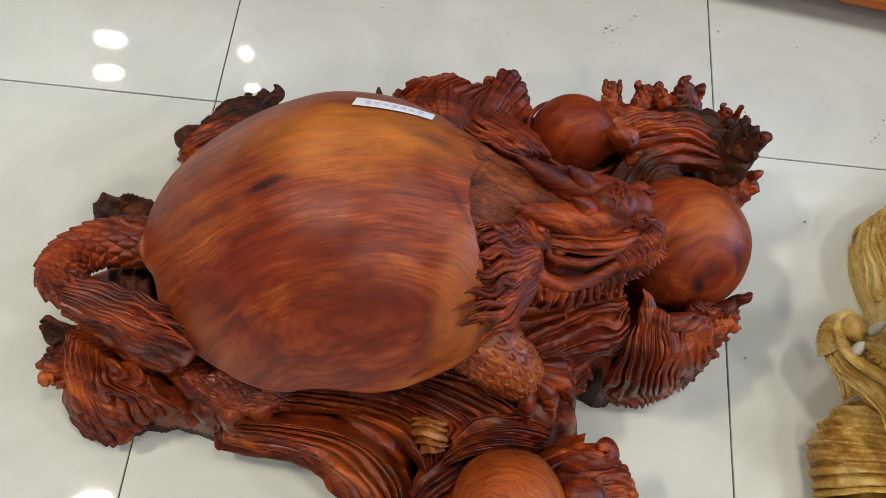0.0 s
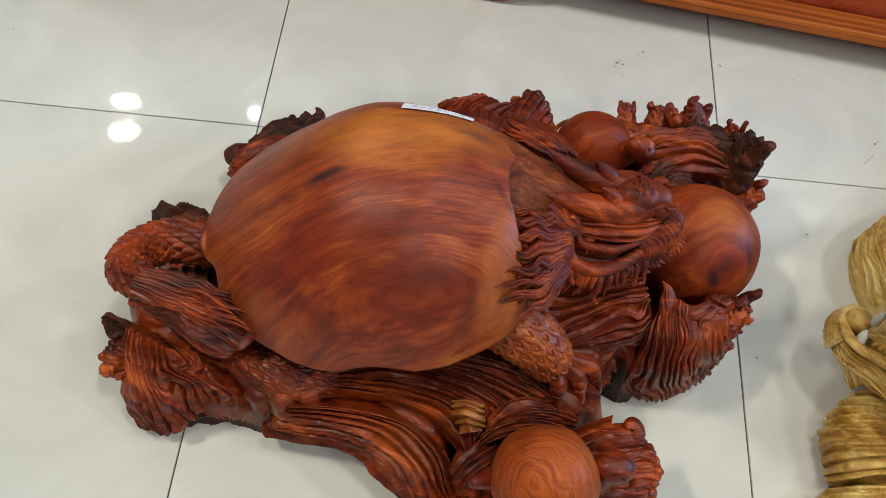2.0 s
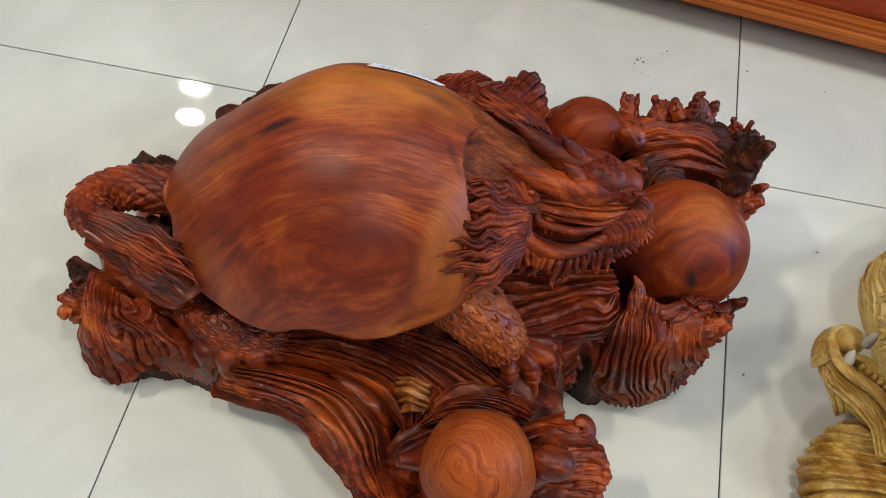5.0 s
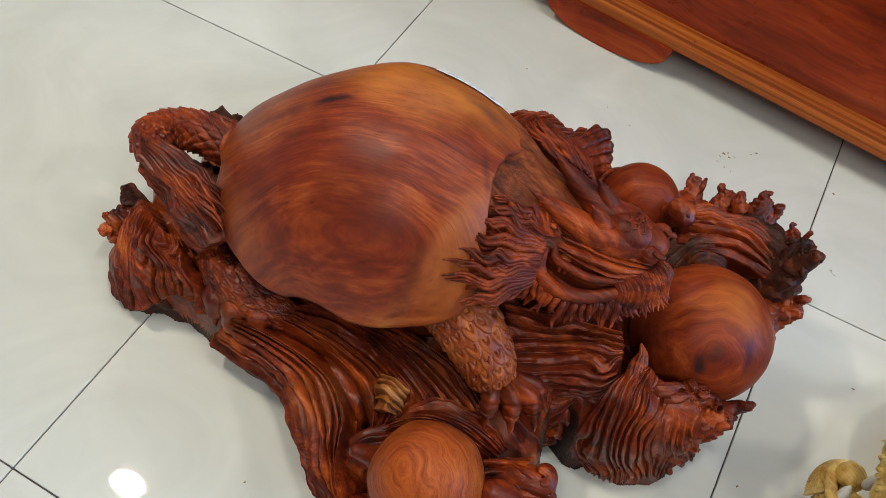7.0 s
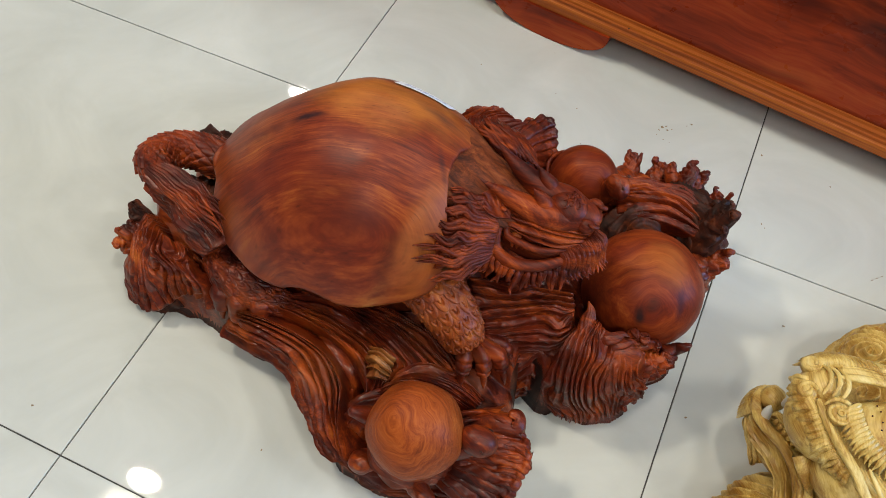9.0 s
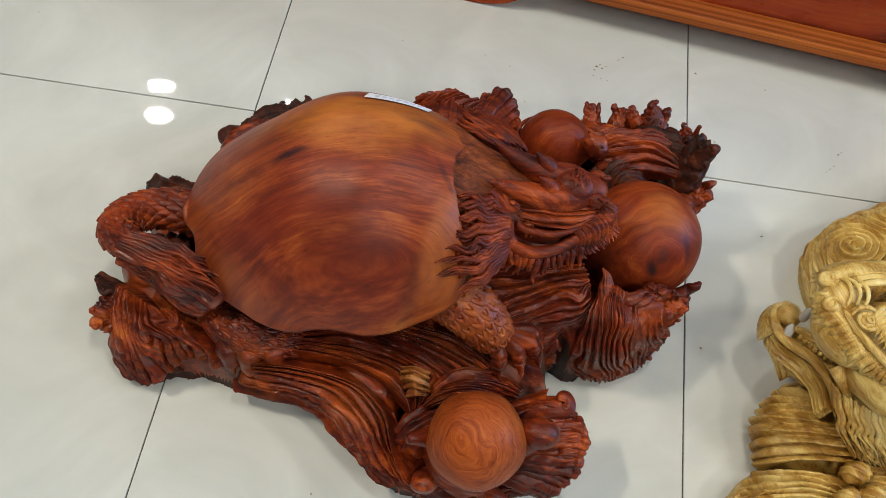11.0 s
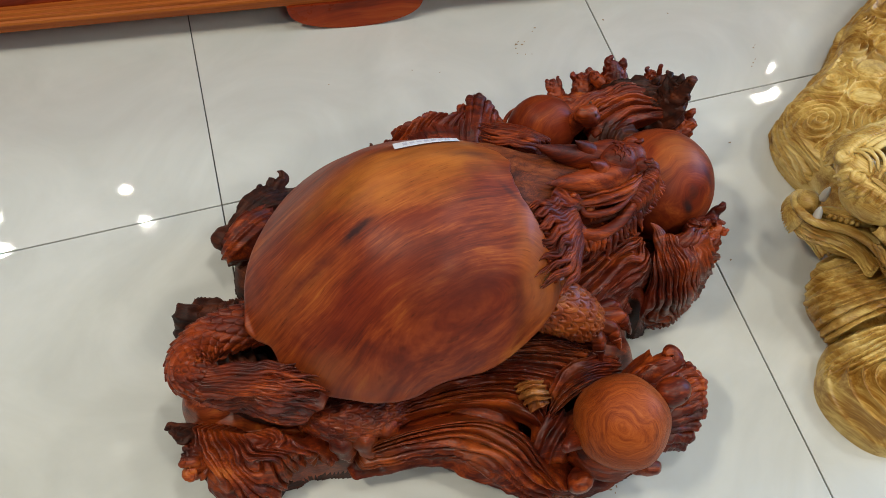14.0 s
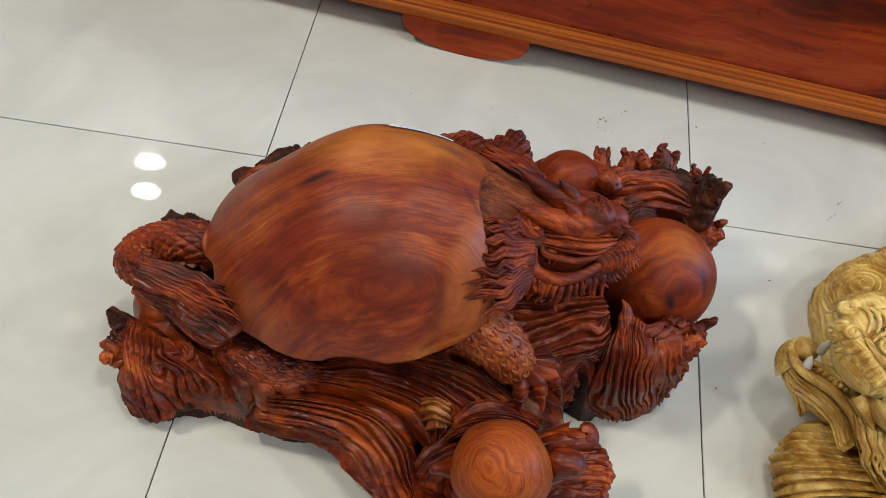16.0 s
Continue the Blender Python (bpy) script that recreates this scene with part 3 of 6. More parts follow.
# ---- sculpting helpers ----
class Sculpt:
    """Collects carved surfaces and links them as one mesh."""
    def __init__(self):
        self.v, self.f, self.m, self.n = [], [], [], 0

    def grid(self, p, mat=0, wrap_u=False, wrap_v=False, keep=None):
        p = np.asarray(p, float)
        nu, nv = p.shape[:2]
        u, v = np.arange(nu if wrap_u else nu - 1), np.arange(nv if wrap_v else nv - 1)
        a, b = np.meshgrid(u, v, indexing="ij")
        a2, b2 = (a + 1) % nu, (b + 1) % nv
        q = np.stack([a * nv + b, a2 * nv + b, a2 * nv + b2, a * nv + b2], -1).reshape(-1, 4) + self.n
        m = np.full(len(q), mat) if np.isscalar(mat) else np.asarray(mat).reshape(-1)
        if keep is not None:
            q, m = q[keep.reshape(-1)], m[keep.reshape(-1)]
        self.v.append(p.reshape(-1, 3)), self.f.append(q), self.m.append(m)
        self.n += nu * nv

    def build(self, name, mats):
        v, f, m = np.concatenate(self.v), np.concatenate(self.f), np.concatenate(self.m)
        return link_mesh(name, v.tolist(), f.tolist(), mats, index=m.astype(int).tolist())


def spline(pts, n):
    """Catmull-Rom through the rows of pts (any width), n samples."""
    p = np.asarray(pts, float)
    p = np.concatenate([2 * p[:1] - p[1:2], p, 2 * p[-1:] - p[-2:-1]])
    t = np.linspace(0, len(p) - 3 - 1e-9, n)
    i = t.astype(int)
    f = (t % 1).reshape((-1,) + (1,) * (p.ndim - 1))
    a, b, c, d = p[i], p[i + 1], p[i + 2], p[i + 3]
    return 0.5 * (2 * b + (c - a) * f + (2 * a - 5 * b + 4 * c - d) * f ** 2 + (3 * b - a - 3 * c + d) * f ** 3)


def vnoise(p, scale=1.0, seed=0.0):
    """Smooth value noise, about -1 to 1."""
    q = np.asarray(p, float) * scale + seed * 7.31
    i = np.floor(q)
    f = q - i
    f = f * f * (3 - 2 * f)
    out = 0.0
    for dx in (0, 1):
        for dy in (0, 1):
            for dz in (0, 1):
                h = np.sin((i[..., 0] + dx) * 127.1 + (i[..., 1] + dy) * 311.7 + (i[..., 2] + dz) * 74.7) * 43758.5453
                w = np.abs(1 - dx - f[..., 0]) * np.abs(1 - dy - f[..., 1]) * np.abs(1 - dz - f[..., 2])
                out = out + (h - np.floor(h)) * w
    return out * 2 - 1


def unit(v):
    return v / np.maximum(np.linalg.norm(v, axis=-1, keepdims=True), 1e-9)


def frames(path, up=(0, 0, 1)):
    t = unit(np.gradient(path, axis=0))
    side = unit(np.cross(t, np.broadcast_to(np.array(up, float), t.shape)) + 1e-6)
    return t, side, np.cross(side, t)


def tube(S, pts, radii, mat=1, n=40, k=14, disp=None, flat=1.0, up=(0, 0, 1), caps=True):
    """A tube along a spline; radii are spline values too; disp(s, angle) is added to the radius; flat scales its height."""
    path, r = spline(pts, n), np.maximum(spline(np.reshape(radii, (-1, 1)), n)[:, 0], 2e-4)
    if caps:
        s = np.linspace(0, 1, n)
        r = r * np.sqrt(np.clip(1 - (2 * s - 1) ** 24, 0.02, 1))
    t, side, nor = frames(path, up)
    a = np.linspace(0, 2 * np.pi, k + 1)[:-1]
    rr = r[:, None] + (disp(np.linspace(0, 1, n)[:, None], a[None]) if disp else 0)
    p = path[:, None] + rr[..., None] * (np.cos(a)[None, :, None] * side[:, None] + flat * np.sin(a)[None, :, None] * nor[:, None])
    if caps:
        p[0], p[-1] = path[0], path[-1]
    S.grid(p, mat, wrap_v=True)


def bundle(S, guides, count, radius, mat=1, n=36, k=9, wobble=0.0015, taper=(0.6, 1.0, 0.5), seed=1, flat=1.0, uneven=0.25, up=(0, 0, 1)):
    """Side by side carved ridges, blended between guide lines."""
    rng = np.random.RandomState(seed)
    rows = spline(np.asarray(guides, float), count) if len(guides) > 2 else np.array([np.asarray(guides[0]) * (1 - f) + np.asarray(guides[1]) * f for f in np.linspace(0, 1, count)])
    for j, row in enumerate(rows):
        path = spline(row, n)
        w = rng.uniform(-1, 1, (5, 3)) * wobble
        path = path + spline(w, n)
        s = np.linspace(0, 1, n)
        r = radius * (1 + uneven * rng.uniform(-1, 1)) * np.interp(s, np.linspace(0, 1, len(taper)), taper)
        r = r * (1 + 0.12 * np.sin(s * rng.uniform(6, 16) + rng.uniform(0, 6)))
        ph = rng.uniform(0, 6)
        crest = lambda s_, a_, r=r, ph=ph: r[:, None] * (0.55 * np.clip(np.sin(a_ + 0.5 * np.sin(s_ * 9 + ph)), 0, 1) ** 5 - 0.12 + 0.10 * np.sin(s_ * 31 + 3 * a_ + ph))
        tube(S, path, r, int(mat if np.isscalar(mat) else rng.choice(mat)), n, k + 5, crest, flat, up)


def scales(s, a, rows, cols, amp, pointed=0.0, mark=0.0):
    """Height of overlapping scales; s runs 0 to 1 along the body, a round it; pointed narrows their tips, mark cuts a crescent."""
    S_, A_ = np.broadcast_arrays(s * rows, a / (2 * np.pi) * cols)
    A_ = A_ + 0.05 * np.sin(S_ * 2.3 + A_)
    best, h = np.full(S_.shape, -1.0), np.zeros(S_.shape)
    for back in (0, 1, 2):
        i = np.floor(S_) - back
        ds = S_ - i
        da = (A_ + 0.5 * (i % 2)) % 1 - 0.5
        g = np.clip((ds - 0.8) / 1.05, 0, 1)
        half = 0.5 * ((1 - pointed) * np.sqrt(1 - g ** 2) + pointed * (1 - g ** 1.15))
        inside = (np.abs(da) <= half) & (ds > best) & (ds < 1.85)
        best = np.where(inside, ds, best)
        v = 0.25 + 0.75 * (ds / 1.85) ** 0.8 - (0.18 + 0.35 * pointed) * (da / 0.5) ** 2
        ring = np.hypot(da * 2.0, (ds - 0.95) * 1.1)
        v = v - mark * np.exp(-((ring - 0.38) / 0.11) ** 2) * (ds > 0.95)
        h = np.where(inside, v + 0.10 * np.sin(i * 12.9 + np.floor(A_ + 0.5 * (i % 2)) * 78.2), h)
    return amp * h


def sheet(S, guides, count, depth, mat=1, nv=90, seed=1, wander=0.35, drop=0.02, fine=0.2, per=18, core=(0.3, -0.33, -0.15), wavy=0.0):
    """One carved skin between guide lines, cut into uneven, wandering ridges and channels that run along them."""
    rng = np.random.RandomState(seed)
    nu = count * per
    g = np.array([spline(row, nv) for row in guides])
    if len(g) == 2:
        g = np.array([g[0], (g[0] + g[1]) / 2 + np.array([0, 0, 0.002]), g[1]])
    p = spline(g, nu)
    u, v = np.linspace(0, 1, nu)[:, None], np.linspace(0, 1, nv)[None]
    edges = np.concatenate([[0], np.cumsum(rng.uniform(0.45, 1.6, count))])
    flat = np.stack(np.broadcast_arrays(u * count, v * 5, seed * 1.7 + 0 * u), -1)
    ph = np.interp(u[:, 0], edges / edges[-1], np.arange(count + 1))[:, None] + wander * vnoise(flat, 0.45, seed) * 1.6 + 0.30 * wander * vnoise(flat, 1.3, seed + 2)
    if wavy:
        ph = ph + wavy * np.sin(v * 13 + 3 * vnoise(flat, 0.5, seed + 11) + u * count * 0.25) * np.clip(v * 3, 0.2, 1)
    f = ph - np.floor(ph)
    cusp, round_ = np.where(f < 0.8, (f / 0.8) ** 1.5, np.clip((1 - f) / 0.2, 0, 1)), 1 - np.abs(2 * f - 1) ** 2.6
    blend = np.clip(0.5 + 0.9 * vnoise(flat, 0.35, seed + 4), 0, 1)
    high = 0.75 + 0.5 * vnoise(np.stack([np.round(ph), flat[..., 1], flat[..., 2]], -1), 0.6, seed + 5) * np.abs(2 * f - 1) + 0.2 * vnoise(flat, 0.8, seed + 6)
    h = (cusp * blend + round_ * (1 - blend)) * high
    f2 = (ph * 2.7 + 0.5 * vnoise(flat, 0.7, seed + 8)) % 1
    h = h + fine * (1 - np.abs(2 * f2 - 1) ** 0.8) * np.clip(0.6 + vnoise(flat, 0.5, seed + 9), 0, 1) + 0.12 * vnoise(p, 120, seed + 3) + 0.35 * vnoise(p, 32, seed + 7)
    nor = unit(np.cross(np.gradient(p, axis=0), np.gradient(p, axis=1)))
    if np.mean(np.sum(nor * (p - np.array(core)), -1)) < 0:
        nor = -nor
    skirt = np.exp(-(np.minimum(u, 1 - u) * nu / 3.0) ** 2) + 0.8 * np.exp(-(np.minimum(v, 1 - v) * nv / 3.0) ** 2)
    off = 1.3 * depth * (h - 0.35) - drop * skirt
    S.grid(p + nor * off[..., None], mat)


def lock(S, pts, width, mat=1, strands=6, seed=1, flat=0.45, up=(0, 0, 1), wave=0.10, shape=(0.45, 1.0, 0.95, 0.6, 0.12), n=60):
    """A lock of carved hair: a flattened, S-bent tuft cut into strands, running to a point."""
    rng = np.random.RandomState(seed)
    path = spline(pts, n)
    t, side, nor = frames(path, up)
    s = np.linspace(0, 1, n)
    path = path + side * (width * wave * 2 * np.sin(s * rng.uniform(7, 10) + rng.uniform(0, 6)) * s)[:, None]
    ph = rng.uniform(0, 6)
    r = width * np.interp(s, np.linspace(0, 1, len(shape)), shape)
    cut = lambda s_, a_: r[:, None] * (-0.34 * np.abs(np.sin(strands * (np.cos(a_) * 1.55 + 0.35 * np.sin(s_ * 6 + ph)))) ** 0.6 * np.clip(0.3 + np.sin(a_), 0, 1) + 0.10)
    tube(S, path, r, mat, n, strands * 9, cut, flat, up)


def strands(S, guides, count, radius, mat=1, seed=1, wave=0.004, turns=3.0, n=72, k=8, ends=(0.8, 1.0), lift=0.0, shape=(0.8, 1.0, 1.0, 0.85, 0.12), clump=0):
    """Fine carved hairs laid side by side between guide lines; neighbours bend together, lengths differ; clump draws so many to one tip."""
    rng = np.random.RandomState(seed)
    rows = spline(np.asarray(guides, float), count)
    across = unit(np.gradient(rows, axis=0))
    phase = np.cumsum(rng.uniform(-0.25, 0.55, count))
    for j in range(count):
        full, side = spline(rows[j], n * 2), spline(across[j], n * 2)
        if clump:
            mates = rows[clump * (j // clump):clump * (j // clump) + clump]
            full = full + (spline(mates.mean(0), n * 2) - full) * (0.9 * np.linspace(0, 1, n * 2)[:, None] ** 1.6)
        last = int((n * 2 - 1) * rng.uniform(*ends))
        pick = np.linspace(0, last, n).astype(int)
        g = np.linspace(0, 1, n)
        sway = wave * rng.uniform(0.7, 1.2) * np.sin(2 * np.pi * turns * g * (1 + 0.25 * g) + phase[j]) * np.clip(0.15 + g * 1.3, 0, 1)
        path = full[pick] + side[pick] * sway[:, None] + np.array([0, 0, 1.0]) * (lift * np.sin(g * 3.1 + 0.4 * j) + radius * 0.5 * np.sin(j * 2.4))[:, None]
        r = radius * rng.uniform(0.75, 1.25)
        tube(S, path, [r * q_ for q_ in shape], mat, n, k, None)


def blob(S, c, r, mat, nu=56, nv=36, turn=0.0, tilt=0.0, ridge=None, rough=0.0, seed=1, vmax=math.pi, rscale=30):
    """A rounded mass; ridge = (direction, waves per metre, depth, bend)."""
    u, v = np.meshgrid(np.linspace(0, 2 * np.pi, nu + 1)[:-1], np.linspace(0.001, vmax, nv), indexing="ij")
    d = np.stack([np.cos(u) * np.sin(v), np.sin(u) * np.sin(v), np.cos(v)], -1)
    p = d * np.array(r)
    m = np.array((Matrix.Rotation(turn, 3, "Z") @ Matrix.Rotation(tilt, 3, "Y")))
    p, d = p @ m.T, d @ m.T
    w = p + np.array(c)
    off = 0.0
    if rough:
        off = off + rough * (vnoise(w, rscale, seed) + 0.5 * vnoise(w, rscale * 2.2, seed + 3))
    if ridge:
        di, freq, amp, bend = ridge
        ph = (w @ unit(np.array(di, float))) * freq + bend * vnoise(w, 14, seed + 5)
        off = off + amp * (1 - 2 * np.abs(np.sin(math.pi * ph)) ** 0.7)
    S.grid(w + d * (off[..., None] if np.ndim(off) else off), mat, wrap_u=True)


def finger(S, base, tip, r0, r1, mat=1, bend=(0, 0, 0), knob=1.25, seed=1):
    """A stubby wave tip: bent, grooved, swollen at its end."""
    b, t = np.array(base, float), np.array(tip, float)
    mid = (b + t) / 2 + np.array(bend)
    ph = seed * 1.7
    side = unit(np.cross(t - b, (0.3, 0.2, 1.0))) * r1 * 0.9 * math.sin(ph * 3)
    tube(S, [b, mid, t - (t - b) * 0.15 - side * 0.6, t, t + side + unit(t - b) * r1 * 0.2], [r0, (r0 + r1) * 0.42, r1 * 0.85, r1 * 0.62, r1 * 0.1], mat, 34, 18,
         lambda s, a: 0.20 * r1 * np.cos(4 * a + 3 * s + ph) - 0.22 * r1 * np.abs(np.cos(3 * a + 5 * s + ph)) * s + 0.10 * r1 * np.sin(17 * s + a * 2 + ph))


def claws(S, base, tips, r0, r1, mat=1, seed=1):
    for i, t in enumerate(tips):
        finger(S, base, t, r0, r1, mat, bend=(0.004 * math.sin(i * 2.1 + seed), 0.004 * math.cos(i * 1.3 + seed), 0.006), seed=i + seed)


def fan_tip(S, base, top, width, r0, mat=1, across=(1, 0, 0), nubs=3, seed=1):
    """A wave tip: a ringed stalk that flares into a few short hooked nubs."""
    rng = np.random.RandomState(seed)
    b, t, w = np.array(base, float), np.array(top, float), unit(np.array(across, float))
    up = unit(t - b)
    bend = w * width * rng.uniform(-0.35, 0.35)
    tube(S, [b, b + (t - b) * 0.35 + bend, b + (t - b) * 0.7 + bend * 0.5, b + (t - b) * 0.92], [r0 * 1.7, r0 * 1.2, width * 0.42, width * 0.22], mat, 60, 40,
         lambda s, a: r0 * (0.20 * np.abs(np.sin(4 * a + 5 * s + seed)) + 0.22 * ((s * 5 + 0.8 * np.cos(a + seed) + 0.3 * np.sin(3 * a)) % 1) - 0.2), 0.75, up=tuple(np.cross(up, w)))
    for i in range(nubs):
        f = i / max(nubs - 1, 1) - 0.5
        o = b + (t - b) * rng.uniform(0.45, 0.6) + w * width * f * 0.5
        e = t + w * width * f * rng.uniform(0.8, 1.3) + up * width * (rng.uniform(-0.25, 0.4) - 0.35 * abs(f))
        h = unit(rng.uniform(-1, 1, 3)) * width * 0.2
        q = width * rng.uniform(0.14, 0.22)
        tube(S, [o, (o + e) / 2 + h, e - up * q * 0.6 - h * 0.2, e + h * 0.5, e + h * 0.9 - up * q * 0.3], [q * 1.9, q * 1.25, q * 0.8, q * 0.5, q * 0.1], mat, 34, 18, lambda s, a, q=q, i=i: q * (0.22 * np.abs(np.sin(2 * a + 6 * s + i)) + 0.18 * ((s * 4 + 0.6 * np.cos(a)) % 1) - 0.15))


def knuckles(S, roots, edge, count, size, mat=1, seed=1, rise=0.012):
    """Grooved ridges that fan out from a short line of roots and end in rounded knuckles along an edge."""
    starts, ends_ = np.linspace(roots[0], roots[1], count), spline(edge, count)
    for i in range(count):
        rk = np.random.RandomState(seed + i)
        root, tip, big = starts[i], ends_[i], size * rk.uniform(0.8, 1.2)
        mid_ = root * 0.45 + tip * 0.55 + np.array([0, 0, rise])
        o = unit(tip - mid_)
        tube(S, [root, root * 0.7 + mid_ * 0.3 + np.array([0, 0, rise / 2]), mid_, tip - o * 0.012, tip, tip + o * big * 0.7 + np.array([0, 0, -0.004])], [big * 0.5, big * 0.8, big * 0.95, big * 0.85, big * 1.05, big * 0.45], mat, 80, 28,
             lambda s, a, i=i, big=big: big * (0.22 * np.abs(np.sin(2.5 * a + 5 * s + i)) - 0.10 + 0.14 * ((s * 6 + 0.5 * np.cos(a)) % 1) - 0.10 * np.exp(-((s - 0.72) / 0.04) ** 2) - 0.10 * np.exp(-((s - 0.55) / 0.03) ** 2) + 0.05 * np.sin(5 * a + 9 * s)), 0.9)


# ---- the dragon turtle carving ----
S = Sculpt()

# shell: a low dome, cut away at the neck, with a thick rolled rim
SHELL_MID = (0.2192, -0.342)


def shell_point(th, R):
    c, s = np.cos, np.sin
    r = 0.2005 + 0.0237 * c(th) + 0.0199 * s(th) + 0.0077 * c(2 * th) - 0.0098 * s(2 * th) + 0.0065 * c(3 * th) - 0.0148 * s(3 * th) + 0.0068 * c(4 * th) - 0.002 * s(4 * th)
    h = 0.2501 + 0.0521 * c(th) + 0.0164 * s(th) + 0.0331 * c(2 * th) + 0.0124 * s(2 * th) - 0.0022 * c(3 * th) + 0.019 * s(3 * th)
    x = SHELL_MID[0] + R * r * c(th) + 0.0122 * (1 - R)
    y = SHELL_MID[1] + R * r * s(th) + 0.0416 * (1 - R)
    f = np.clip(1 - np.clip(R, 0, 1) ** (2.2491 + 0.2907 * c(th) - 0.3603 * s(th)), 0, 1) ** (0.9337 + 0.2145 * s(th))
    z = h * (1 - f) + (0.3974 + 0.2206 * (x - 0.2314) + 0.0046 * (y + 0.3004)) * f
    # a soft fold between the flank and the front face
    u, v = (x - 0.392) * 0.97 - (y + 0.43) * 0.24, (y + 0.43) * 0.97 + (x - 0.392) * 0.24
    z = z + np.exp(-(v / 0.075) ** 2) * (0.010 * np.exp(-(u / 0.020) ** 2) - 0.007 * np.exp(-((u + 0.055) / 0.034) ** 2))
    return np.stack([x, y, z], -1)


NECK_CUT = [(-3.2, 1), (-0.49, 1), (-0.43, 0.986), (-0.343, 0.89), (-0.24, 0.79), (-0.127, 0.73), (-0.011, 0.725), (0.105, 0.755), (0.223, 0.84), (0.336, 0.94), (0.42, 1), (3.2, 1)]


def shell_edge(th):
    d = lambda a0: (th - a0 + np.pi) % (2 * np.pi) - np.pi
    cut = np.interp(d(0.0), [a for a, _ in NECK_CUT], [r for _, r in NECK_CUT])
    return cut + 0.035 * np.exp(-(d(-3.06) / 0.10) ** 2) - 0.045 * np.exp(-(d(-2.80) / 0.12) ** 2) + 0.012 * np.sin(th * 7 + 1) * np.exp(-(d(-1.5) / 0.6) ** 2)


th = np.linspace(0, 2 * np.pi, 481)[:-1][:, None]
R = np.linspace(0.0008, 1, 70)[None] * shell_edge(th)
p = shell_point(np.broadcast_to(th, R.shape), R)
p[..., 2] += 0.0012 * vnoise(p, 16, 2) + 0.0006 * vnoise(p, 45, 3)
rim, inner = p[:, -1], np.array([0.25, -0.32, 0.22])
lip = [rim + np.array([0, 0, -0.004]) + unit(rim - inner) * 0.002, rim + np.array([0, 0, -0.011]) + unit(rim - inner) * 0.0, rim + (inner - rim) * 0.08 + np.array([0, 0, -0.016]), rim + (inner - rim) * 0.35 + np.array([0, 0, -0.03])]
S.grid(np.concatenate([p, np.stack(lip, 1)], 1), 0, wrap_u=True)

# body under the shell
blob(S, (0.25, -0.33, 0.15), (0.19, 0.135, 0.12), 1, ridge=((0.3, 1, 0.4), 60, 0.003, 0.6), rough=0.004)

# base: one heap of rounded wood, worked with shallow grooves
MASSES = [
    (0.25, -0.31, 0.235, 0.185, 0.12, 0), (0.0, -0.44, 0.10, 0.075, 0.09, -0.45), (0.03, -0.495, 0.075, 0.035, 0.075, -0.2), (0.17, -0.50, 0.12, 0.045, 0.09, -0.05),
    (0.31, -0.53, 0.085, 0.06, 0.10, -0.5), (0.40, -0.60, 0.055, 0.06, 0.075, -0.5), (0.49, -0.60, 0.12, 0.055, 0.075, 0.2), (0.56, -0.57, 0.07, 0.055, 0.105, 0.2),
    (0.47, -0.47, 0.12, 0.075, 0.115, 0.2), (0.55, -0.39, 0.10, 0.075, 0.15, 0.3), (0.675, -0.375, 0.06, 0.05, 0.14, 0.2), (0.67, -0.26, 0.11, 0.09, 0.10, 0),
    (0.55, -0.21, 0.12, 0.12, 0.12, 0), (0.60, -0.10, 0.13, 0.06, 0.12, -0.2), (0.72, -0.12, 0.065, 0.06, 0.12, -0.6), (0.38, -0.09, 0.10, 0.06, 0.10, 0),
    (0.08, -0.13, 0.10, 0.055, 0.06, 0.7), (-0.03, -0.30, 0.06, 0.06, 0.09, 0.2), (-0.05, -0.38, 0.055, 0.06, 0.10, 0)]
nx, ny = 680, 520
gx, gy = np.meshgrid(np.linspace(-0.16, 0.84, nx), np.linspace(-0.70, 0.06, ny), indexing="ij")
q = np.stack([gx, gy, np.zeros_like(gx)], -1)
wx, wy = gx + 0.010 * vnoise(q, 22, 1), gy + 0.010 * vnoise(q, 22, 4)
z = np.full_like(gx, -0.05)
for mx, my, ra, rb, hh, an in MASSES:
    c, s = math.cos(an), math.sin(an)
    dx, dy = wx - mx, wy - my
    d2 = ((dx * c + dy * s) / ra) ** 2 + ((dy * c - dx * s) / rb) ** 2
    z = np.maximum(z, np.where(d2 < 1.3, hh * (1 - d2 ** 3) * (1 - 0.12 * d2), -0.05))
flow = (gx * 0.35 + gy) * 85 + 2.2 * vnoise(q, 9, 6)
z = np.where(z > 0, np.maximum(z + 0.006 * (0.5 - np.abs(np.sin(flow * 1.0))) * np.clip(z / 0.05, 0, 1) + 0.004 * vnoise(q, 50, 8), 0), 0)
FOOT = np.array([(-0.09, -0.50), (-0.04, -0.553), (0.012, -0.532), (0.06, -0.52), (0.124, -0.533), (0.185, -0.541), (0.245, -0.548), (0.30, -0.587), (0.335, -0.618), (0.383, -0.645), (0.445, -0.654), (0.512, -0.642), (0.558, -0.624), (0.605, -0.608), (0.612, -0.58), (0.618, -0.53), (0.60, -0.494), (0.574, -0.446), (0.568, -0.413), (0.609, -0.433), (0.67, -0.429), (0.72, -0.40), (0.75, -0.355), (0.85, -0.3), (0.85, 0.1), (-0.2, 0.1), (-0.2, -0.45)])
within = np.zeros(gx.shape, bool)
